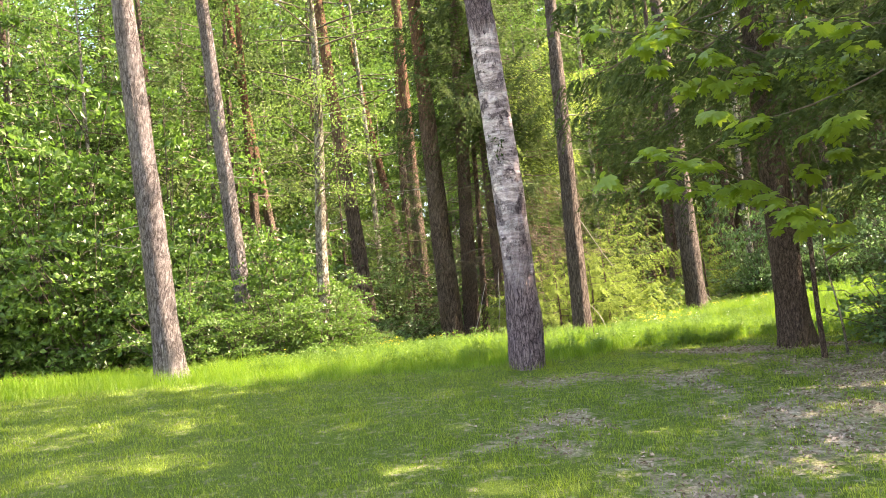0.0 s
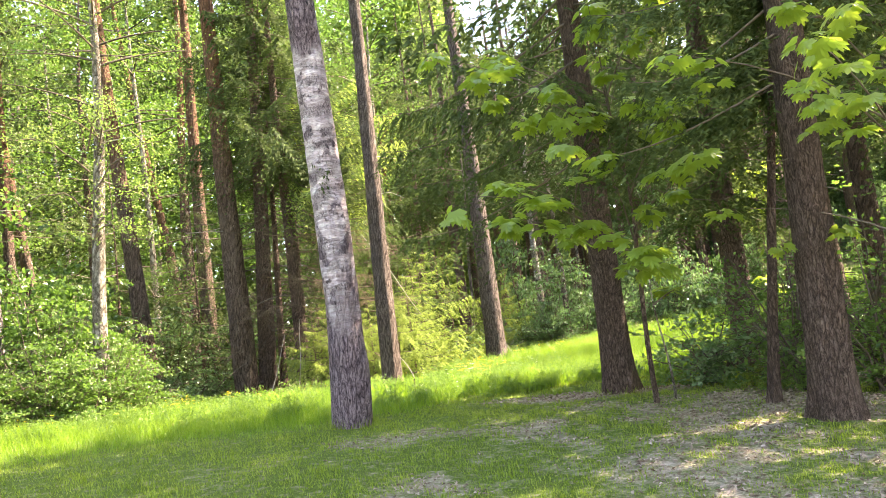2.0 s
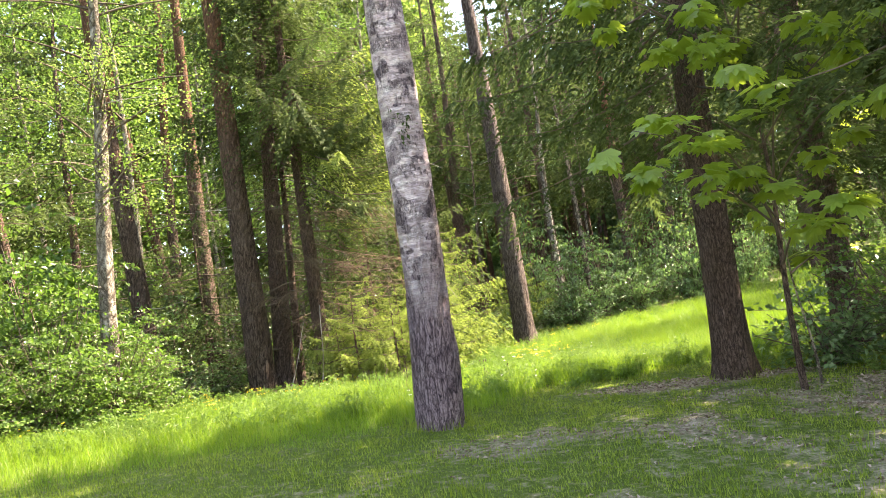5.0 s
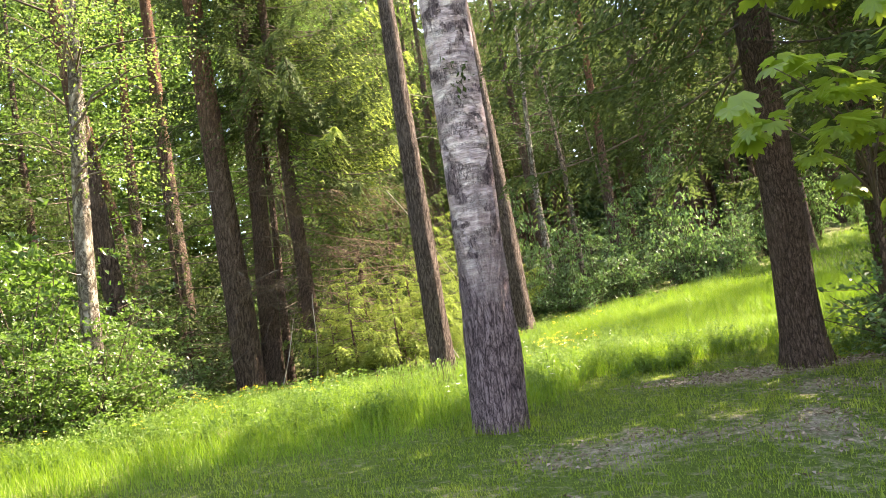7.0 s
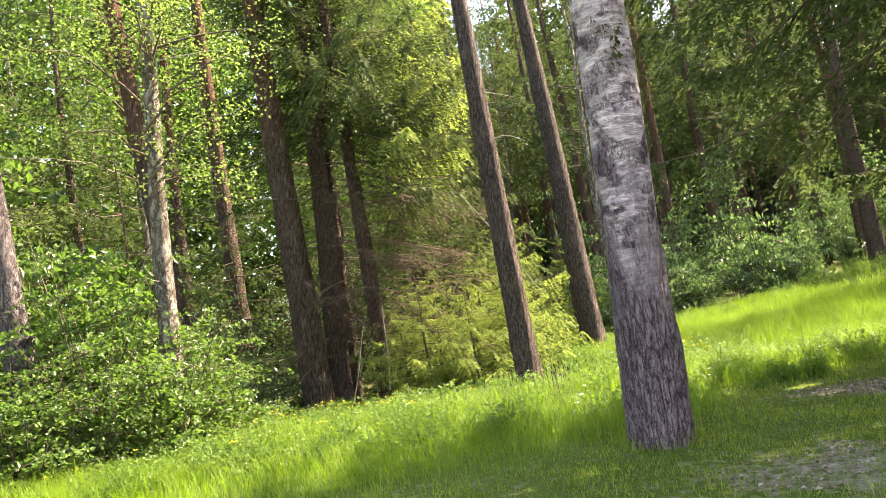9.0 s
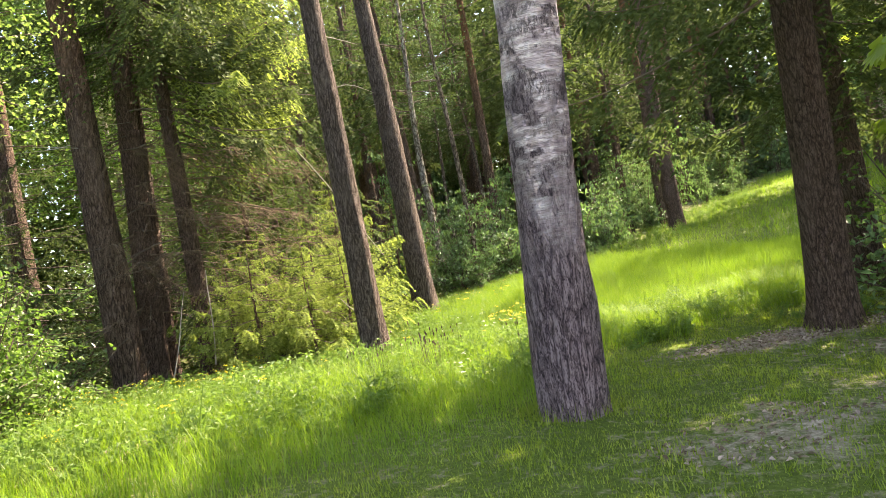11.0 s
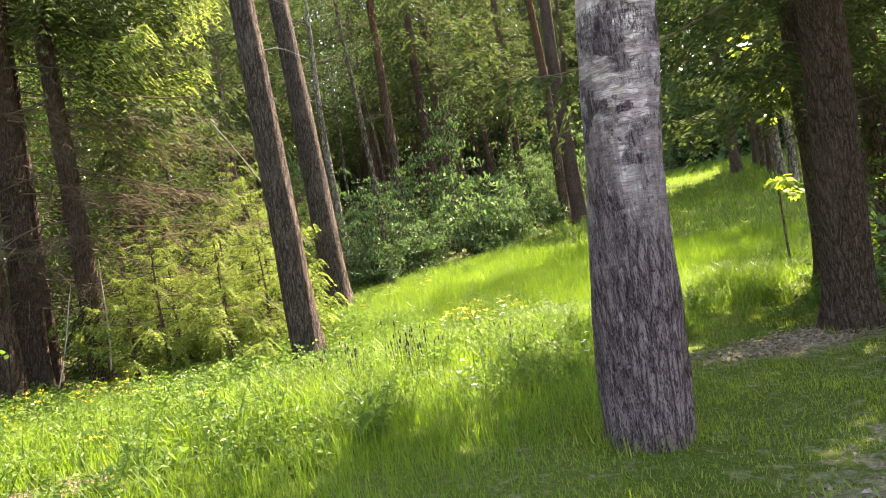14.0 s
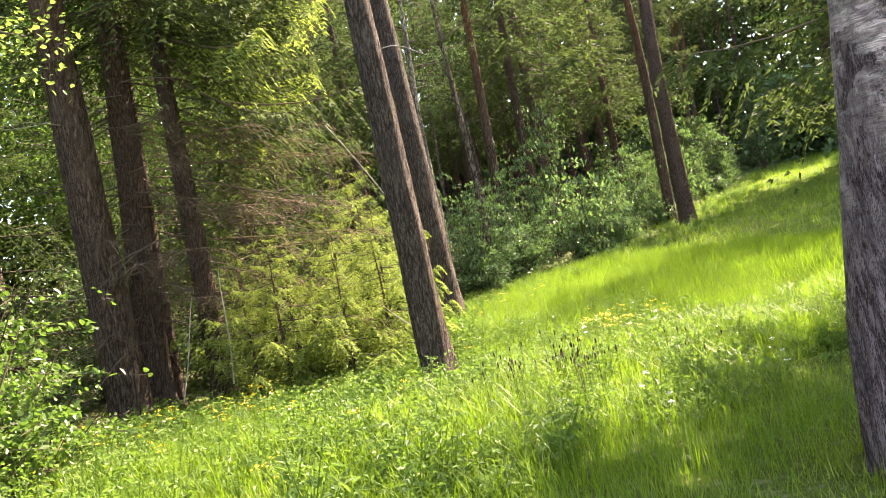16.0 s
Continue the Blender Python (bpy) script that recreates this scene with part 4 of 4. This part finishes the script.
def maple_sapling(x, y, height, label, boughs, seed, diameter=0.07, size=1.0):
    """A young maple: a thin stem, limbs reaching to the given ends, and single leaves on stalks."""
    r = random.Random(seed)
    tree = thing("maple_sapling", x, y, label, "tree", "young maples")
    base = Vector(tree.location)
    mesh, axis = trunk_mesh("maple_trunk", height, diameter, (-0.015, 0.003), ASPEN if diameter < 0.05 else SPRUCE, np.random.default_rng(seed), seg=12, rings=24, ridge=0.003, flare=0.15, bend=0.08, top=0.2)
    part("trunk", mesh, tree)
    for z0, ex, ey, ez, count in boughs:
        a = Vector((np.interp(z0, axis[:, 2], axis[:, 0]), np.interp(z0, axis[:, 2], axis[:, 1]), z0))
        b = Vector((ex, ey, ez)) - base
        s = np.linspace(0, 1, 7)
        line = np.array([a.lerp(b, t) + Vector((0, 0, 0.18 * math.sin(math.pi * t) * (b - a).length * 0.4)) for t in s])
        v, f = tube(line, np.linspace(0.014, 0.003, 7), 5)
        limb = part("limb", soup("maple_limb", v, f, TWIG, True), tree)
        sprays = max(count // 6, 2)
        for k in range(sprays):
            t = 1 - 0.5 * (k + 0.3 * r.random()) / sprays
            at = a.lerp(b, t) + Vector((r.gauss(0, 0.17), r.gauss(0, 0.17), r.gauss(0.0, 0.1)))
            turn, tilt = r.uniform(0, 6.28), r.gauss(-26, 10)
            for q in range(9):
                ang = turn + q * 2.4
                off = r.uniform(0.03, 0.15)
                leaf = part("leaf", MAPLE_LEAF, limb)
                leaf.matrix_local = pose(at.x - math.sin(ang) * off, at.y + math.cos(ang) * off, at.z + r.gauss(0, 0.03) - off * 0.25, tilt + r.gauss(-6, 10), r.gauss(0, 12), math.degrees(ang)) @ Matrix.Scale(r.uniform(0.6, 1.05) * size, 4)


maple_sapling(3.40, -0.85, 4.6, "young maple with broad light-green leaves in layered sprays", (
    (1.9, 2.1, -2.9, 2.6, 26), (1.7, 1.3, -2.65, 2.3, 26), (1.3, 2.35, -2.9, 1.6, 24), (1.8, 0.85, -2.7, 2.2, 24), (1.6, 2.0, -2.3, 2.0, 22), (1.7, 1.5, -1.7, 2.1, 20), (2.9, 2.3, -1.8, 3.7, 30), (2.1, 2.7, -3.4, 2.4, 26),
    (3.2, 1.6, -1.9, 3.5, 26), (3.4, 1.0, -1.4, 4.1, 26), (3.0, 3.0, -2.4, 3.3, 20),
    (3.6, 2.4, -2.6, 4.2, 28), (2.6, 3.2, -2.8, 3.0, 24), (3.8, 1.7, -0.6, 4.4, 28), (3.9, 3.4, -2.0, 4.3, 26)), 401)
maple_sapling(4.75, -4.2, 5.0, "young maple with broad leaves hanging beside a thick spruce", (
    (2.2, 2.7, -5.0, 2.6, 32), (2.0, 2.3, -5.8, 2.45, 34), (2.6, 2.4, -3.9, 3.1, 30), (1.5, 3.7, -2.9, 1.8, 22), (2.8, 3.2, -4.6, 3.3, 28), (2.4, 3.3, -5.5, 2.9, 28), (1.4, 4.2, -5.3, 1.9, 24), (1.0, 4.6, -5.6, 1.2, 20)), 402, size=0.78)
maple_sapling(3.75, -0.70, 2.4, "thin maple shoot with a few leaves", ((1.2, 4.1, -0.9, 1.2, 8), (1.8, 3.9, -0.3, 1.8, 8)), 403, 0.03)
maple_sapling(8.7, 3.7, 3.8, "young maple with bright leaves in a gap of light", ((2.6, 8.2, 3.6, 3.6, 30), (2.9, 8.8, 3.1, 3.9, 30), (2.4, 8.5, 4.0, 3.2, 28), (2.1, 8.4, 3.2, 2.8, 26), (0.8, 8.2, 3.4, 1.5, 20)), 404, 0.04)


# ---- the wood beyond ----
def wood_tree(kind, seed):
    r = np.random.default_rng(seed)
    if kind == "leafy":
        trunk, axis = trunk_mesh("far_trunk", 13.0, 0.22, (0.01, 0.02), ASPEN, r, seg=9, rings=10, ridge=0.004)
        crown, boughs = leafy_crown("far_crown", r, 2.2, 14.5, 2.6, 44, 132, 0.12, LEAF_BUSH, axis, 0.6, 0.55, 3)
    elif kind == "spruce":
        trunk, axis = trunk_mesh("far_trunk", 17.0, 0.4, (0.01, -0.01), SPRUCE, r, seg=10, rings=12, ridge=0.006, top=0.1)
        crown, boughs = spruce_crown("far_crown", r, 6.0, 16.7, 2.6, 42, NEEDLE, axis, 10, 5, 0.10, 0.034, 0.38, 99.0, 0.35, 3, 0.5, 0.36)
    else:
        trunk, axis = trunk_mesh("far_trunk", 17.0, 0.4, (-0.02, 0.01), PINE, r, seg=10, rings=12, ridge=0.01)
        crown, boughs = leafy_crown("far_crown", r, 9.0, 17.5, 2.3, 30, 100, 0.18, NEEDLE, axis, 0.5, 0.3, 3)
    return trunk, crown, boughs


WOOD = {(kind, k): wood_tree(kind, 500 + 10 * k + len(kind)) for kind in ("leafy", "spruce", "pine") for k in range(2)}
WOOD_LABEL = {"leafy": "light-leaved birch of the wood, bright against the sky", "spruce": "dark spruce of the deep wood", "pine": "tall pine of the deep wood"}


def grow(kind, x, y, s, group):
    t = thing(kind.replace("leafy", "forest_birch").replace("spruce", "forest_spruce").replace("pine", "forest_pine"), x, y, WOOD_LABEL[kind], "tree", group)
    t.rotation_euler, t.scale = (rb.uniform(-0.03, 0.03), rb.uniform(-0.03, 0.03), rb.uniform(0, 6.28)), (s, s, s)
    for name, mesh in zip(("trunk", "crown", "branchwork"), WOOD[kind, rb.randrange(2)]):
        (part if name == "trunk" else stuff_part)(name, mesh, t)


taken = [(a[0], a[1]) for a in PINES + SPRUCES + ASPENS] + [(18.3, 15.9), (17.6, 17.2)]


def scatter(count, box, mix, group, gap=1.7, size=1.0):
    made = tries = 0
    while made < count and tries < count * 30:
        tries += 1
        x, y = rb.uniform(box[0], box[1]), rb.uniform(box[2], box[3])
        if y < float(wood_edge(x)) + 2.5 and y > -2.0 and x < 60 and not box[4]:
            continue
        if min(math.hypot(x - a, y - b) for a, b in taken) < gap:
            continue
        taken.append((x, y))
        grow(rb.choices(("leafy", "spruce", "pine"), mix)[0], x, y, size * rb.uniform(0.8, 1.15), group)
        made += 1


scatter(50, (-34, 6, 23, 44, False), (0.78, 0.04, 0.18), "the light wood", size=1.3)
for sx, sy, s in ((-10.2, 9.4, 0.8), (-13.0, 10.5, 0.9), (-12.4, 14.6, 1.0), (-19.0, 9.0, 1.0), (-9.0, 14.5, 0.9), (-22.0, 14.0, 1.1), (-15.0, 7.5, 0.8)):
    grow("leafy", sx, sy, s, "the light wood")
    taken.append((sx, sy))
scatter(7, (-24, -9, 11, 22, False), (0.9, 0.0, 0.1), "the light wood")
scatter(96, (7, 46, 17, 46, False), (0.0, 0.72, 0.28), "the dark wood")
scatter(24, (40, 80, 8, 50, False), (0.0, 0.7, 0.3), "the dark wood", 2.2)
scatter(10, (-40, 60, 44, 60, False), (0.55, 0.3, 0.15), "the far wood", 3.0)
# trees round the lawn, many added unseen on the sunny side to shade it
# spruces on the left are put in as dark gaps between the leaves
for sx, sy, s, kind in ((8.4, -1.4, 0.95, "spruce"), (8.9, 1.3, 1.0, "spruce"), (9.3, 0.4, 0.9, "leafy"), (11.6, -1.2, 1.3, "leafy"), (9.4, -2.2, 1.25, "pine"), (9.6, -0.3, 1.2, "pine"), (8.6, 2.0, 1.1, "pine"), (9.0, -4.6, 1.0, "spruce"), (10.8, 0.5, 0.95, "spruce"), (13.8, 0.9, 1.0, "spruce"), (10.2, -7.0, 1.0, "leafy"), (7.6, -7.2, 0.9, "leafy"), (12.0, -2.8, 1.05, "spruce"), (12.4, -6.6, 1.1, "leafy"), (9.8, -9.4, 1.05, "spruce"), (15.5, -5.0, 1.1, "pine"), (14.0, -10.5, 1.1, "spruce"),
                        (22.5, 8.4, 1.0, "spruce"), (34.0, 18.6, 1.3, "spruce"), (34.6, 17.3, 1.25, "pine"), (35.6, 17.4, 1.3, "spruce"), (38.0, 19.5, 1.3, "spruce"), (31.5, 15.4, 1.2, "spruce"), (25.5, 11.6, 1.5, "leafy"), (28.6, 13.6, 1.5, "leafy"), (31.0, 11.2, 1.25, "spruce"), (17.0, 5.6, 0.78, "spruce"), (-13.0, 16.5, 1.0, "spruce"), (-10.4, 12.6, 0.95, "spruce"), (-14.6, 12.2, 1.0, "spruce"), (-7.6, 14.4, 0.95, "pine"), (-9.2, 19.0, 1.0, "spruce"), (-16.5, 15.0, 0.95, "spruce"), (-20.0, 18.0, 1.1, "spruce"), (-7.0, 23.0, 1.0, "spruce"), (-11.0, 13.2, 0.8, "spruce"), (20.0, 6.6, 0.9, "spruce"), (24.5, 10.5, 1.0, "spruce"), (27.5, 12.5, 1.0, "pine"), (31.0, 13.0, 1.0, "spruce"), (23.0, 5.5, 1.0, "spruce"), (29.0, 7.5, 1.0, "leafy"), (36.0, 15.0, 1.0, "spruce"),
                        (-18.0, -4.0, 1.0, "leafy"), (-16.0, -14.0, 1.0, "pine"), (-4.0, -24.0, 1.0, "leafy"), (8.0, -22.0, 1.0, "spruce"), (-22.0, 3.0, 1.1, "leafy"), (-12.0, -22.0, 1.0, "spruce")):
    grow(kind, sx, sy, s, "trees round the lawn")


# the edge of the far woods all round the view
def far_woods(seed, count, near, deep, high, leaf, a0, a1, material, label):
    r = np.random.default_rng(seed)
    ang = np.radians(r.uniform(a0, a1, count))
    rad = near + deep * r.random(count)
    x, y = rad * np.sin(ang), rad * np.cos(ang)
    top = high * (0.75 + 0.25 * np.sin(ang * 37) * np.sin(ang * 11 + 1))
    clump = 0.5 + 0.5 * np.sin(ang * 90 + 3 * np.sin(rad))
    z = gz(np.clip(x, -40, 60), np.clip(y, -25, 60)) + top * r.random(count) ** 0.9 * (0.8 + 0.2 * clump)
    v, f = leaves(r, np.stack([x, y, z], 1), leaf, leaf * 0.7, 0.35)
    tagged(new("far_woods", soup("far_woods", v, f, material)), label, "woods", kind="stuff")


far_woods(701, 62000, 44, 12, 44, 0.66, -25, 19, LEAF_LIGHT, "sunlit light-green foliage of the far woods")
far_woods(705, 75000, 44, 12, 36, 0.66, -100, -25, LEAF_DEEP, "shaded green foliage of the far woods")
far_woods(702, 105000, 62, 14, 40, 0.8, 6, 110, NEEDLE, "dark needle foliage of the far woods")
far_woods(703, 40000, 52, 8, 8.0, 0.62, 12, 100, LEAF_DEEP, "undergrowth of the far woods")
far_woods(704, 32000, 45, 9, 7.0, 0.42, -100, 10, LEAF_BUSH, "leafy undergrowth of the far woods")


# ---- herbs, flowers and litter ----
def herb_kind(seed, height, count, leaf, material):
    """A leafy herb: several stems with pairs of leaves."""
    r = np.random.default_rng(seed)
    pts, along, wood = [], [], []
    for k in range(7):
        az, out = k * 2.399, 0.06 + 0.16 * r.random()
        s = np.linspace(0, 1, 4)
        line = np.stack([math.cos(az) * out * s, math.sin(az) * out * s, height * r.uniform(0.6, 1.1) * s], 1)
        wood.append(tube(line[[0, 3]], [0.004, 0.002], 3))
        u = r.uniform(0.2, 1.0, count // 7)
        base = np.stack([np.interp(u, s, line[:, c]) for c in range(3)], 1)
        a2 = r.uniform(0, 6.28, len(u))
        d = np.stack([np.cos(a2), np.sin(a2), 0.15 + 0 * a2], 1)
        pts.append(base + d * leaf * 0.55)
        along.append(d)
    v, f = leaves(r, np.concatenate(pts), leaf, leaf * 0.5, 0.65, 0.15, np.concatenate(along))
    wv, wf = joined(wood)
    wf = np.concatenate([wf[:, [0, 1, 2]], wf[:, [0, 2, 3]]])
    v, f = joined([(v, f), (wv, wf)])
    return v, f


def strewn(name, label, kinds, spots, material, seed, low=0.7, high=1.3, category="plant"):
    """Many small plants, past counting, as one object."""
    r = np.random.default_rng(seed)
    pieces = []
    for sx, sy in spots:
        v, f = kinds[r.integers(len(kinds))]
        pieces.append((turned(v, r.uniform(0, 6.28), r.uniform(low, high), np.array([sx, sy, float(gz(sx, sy))])), f))
    v, f = joined(pieces)
    return tagged(new(name, soup(name, v, f, material)), label, category, kind="stuff")


rng = np.random.default_rng(77)
HERBS = [herb_kind(800 + k, h, 63, s, HERB) for k, (h, s) in enumerate(((0.24, 0.046), (0.32, 0.058), (0.16, 0.08), (0.36, 0.05)))]
spots = []
while len(spots) < 1300:
    hx, hy = rng.uniform(-6.5, 4.0), rng.uniform(1.8, 10.5)
    edge = float(wood_edge(hx))
    near = math.exp(-((hy - edge + 0.9) / 1.5) ** 2) + 0.3 * (hx < -0.5) + 0.12
    if rng.random() < near and hy < edge + 1.4 and (hy > 5 or float(bare_at(hx, hy)) < 0.05):
        spots.append((hx, hy))
while len(spots) < 1750:
    hx = rng.uniform(4.0, 30.0)
    hy = float(wood_edge(hx)) + rng.normal(-0.3, 0.8)
    spots.append((hx, hy))
low_spots = []
while len(low_spots) < 1200:
    hx, hy = rng.uniform(-4.5, 5.5), 1.5 + 6.8 * rng.random() ** 1.2
    if float(wobble(hx, hy, 2.1, 6.0)) > -0.25 and hy < float(wood_edge(hx)) and float(tall_at(hx, hy)) > 0.5 and float(bare_at(hx, hy)) < 0.1:
        low_spots.append((hx, hy))
while len(low_spots) < 1600:
    hx, hy = rng.uniform(3.6, 16.0), rng.uniform(-3.0, 6.5)
    if hx > 4.6 - 0.3 * hy and hy < 0.5 * (hx - 2.5) + 1.2:
        low_spots.append((hx, hy))
strewn("meadow_herbs", "small pale-green broad-leaved herbs among the grass", HERBS, low_spots, HERB, 91, 0.5, 1.05)
strewn("herbs", "leafy green herbs along the edge of the wood", HERBS, spots, HERB, 78, 0.6, 1.25)


def flower_head(seed, height, stalks, petals, size, spread):
    r = np.random.default_rng(seed)
    pts = []
    for k in range(stalks):
        az, out, h = r.uniform(0, 6.28), spread * r.random(), height * r.uniform(0.7, 1.1)
        c = np.array([math.cos(az) * out, math.sin(az) * out, h])
        pts.append(c + r.normal(size=(petals, 3)) * np.array([size, size, size * 0.3]))
    return leaves(r, np.concatenate(pts), size * 1.3, size, 0.8)


spots = [(2.76 + rng.normal(0, 0.16), 4.6 + rng.normal(0, 0.2)) for _ in range(15)] + [(-2.5 + rng.normal(0, 0.05), 2.25 + rng.normal(0, 0.03)) for _ in range(1)]
while len(spots) < 75:
    hx = rng.uniform(-4.2, 0.4)
    spots.append((hx, float(np.interp(hx, [-4.2, -2.0, 0.4], [4.4, 6.9, 8.2])) + rng.normal(0, 0.35)))
while len(spots) < 100:
    hx = rng.uniform(-5.0, 7.0)
    spots.append((hx, float(np.interp(hx, [-5, 0, 4.5, 7], [2.2, 6.0, 10.2, 11.5])) + rng.normal(0, 0.8)))
strewn("yellow_flowers", "small clear-yellow wild flowers among the herbs", [flower_head(820 + k, 0.36, 4, 5, 0.018, 0.12) for k in range(3)], spots, YELLOW, 79, category="flowers")
spots = [(rng.uniform(-3.0, 5.0), rng.uniform(1.5, 8.0)) for _ in range(20)]
strewn("white_flowers", "small white flower umbels in the long grass", [flower_head(830 + k, 0.28, 2, 10, 0.013, 0.08) for k in range(3)], spots, WHITE, 80, category="flowers")


def seed_stalks(seed):
    """Grass stalks with dark heads."""
    r = np.random.default_rng(seed)
    out = []
    for _ in range(6):
        b = r.normal(size=3) * np.array([0.12, 0.12, 0])
        h = r.uniform(0.32, 0.5)
        tip = b + np.array([r.normal(0, 0.04), r.normal(0, 0.04), h])
        out.append(tube(np.stack([b, (b + tip) / 2, tip]), [0.0018, 0.0015, 0.0012], 4))
        out.append(tube(np.stack([tip, tip + [0, 0, 0.012], tip + [0, 0, 0.03], tip + [0, 0, 0.042]]), [0.002, 0.007, 0.006, 0.001], 5))
    return joined(out)


spots = [(0.15 + rng.normal(0, 0.42), 2.95 + rng.normal(0, 0.3)) for _ in range(11)]
strewn("seed_heads", "dark ribwort seed heads on thin stalks above the grass", [seed_stalks(840 + k) for k in range(3)], spots, SEED, 81, 0.8, 1.1)

# dry leaves and chips on the bare spots
n = 110000
lx, ly = rng.uniform(-4, 9, n), rng.uniform(-8, 3.5, n)
keep = rng.random(n) < (bare_at(lx, ly) - 0.25) * np.where(ly > 0.2, 1.6, 0.8)
lx, ly = lx[keep], ly[keep]
v, f = leaves(rng, np.stack([lx, ly, gz(lx, ly) + 0.008 + 0.03 * rng.random(len(lx)) * (ly > 0.2)], 1), 0.045, 0.026, 0.75, 0.3)
tagged(new("leaf_litter", soup("leaf_litter", v, f, LITTER)), "dry brown leaves and bark chips on bare soil", "leaf litter", kind="stuff")

# leaning dead sticks by the young spruces
for ax, ay, az, bx, by, bz, w in ((1.35, 8.2, 3.6, 2.5, 7.9, 1.6, 0.012), (-0.35, 9.0, 0.3, -0.15, 9.3, 1.9, 0.014), (-1.0, 9.2, 0.2, -0.5, 9.6, 1.6, 0.012), (2.1, 7.7, 0.2, 1.75, 8.3, 1.0, 0.012), (6.2, 12.6, 0.1, 5.6, 13.0, 1.3, 0.02)):
    s = np.linspace(0, 1, 7)[:, None]
    line = np.array([ax, ay, az]) * (1 - s) + np.array([bx, by, bz]) * s + 0.03 * np.sin(s * 5)
    v, f = tube(line, np.linspace(w, w * 0.5, 7), 6)
    tagged(new("dead_stick", soup("dead_stick", v, f, DEAD, True)), "thin bare dead stick leaning among the spruces", "stick", "dead sticks")
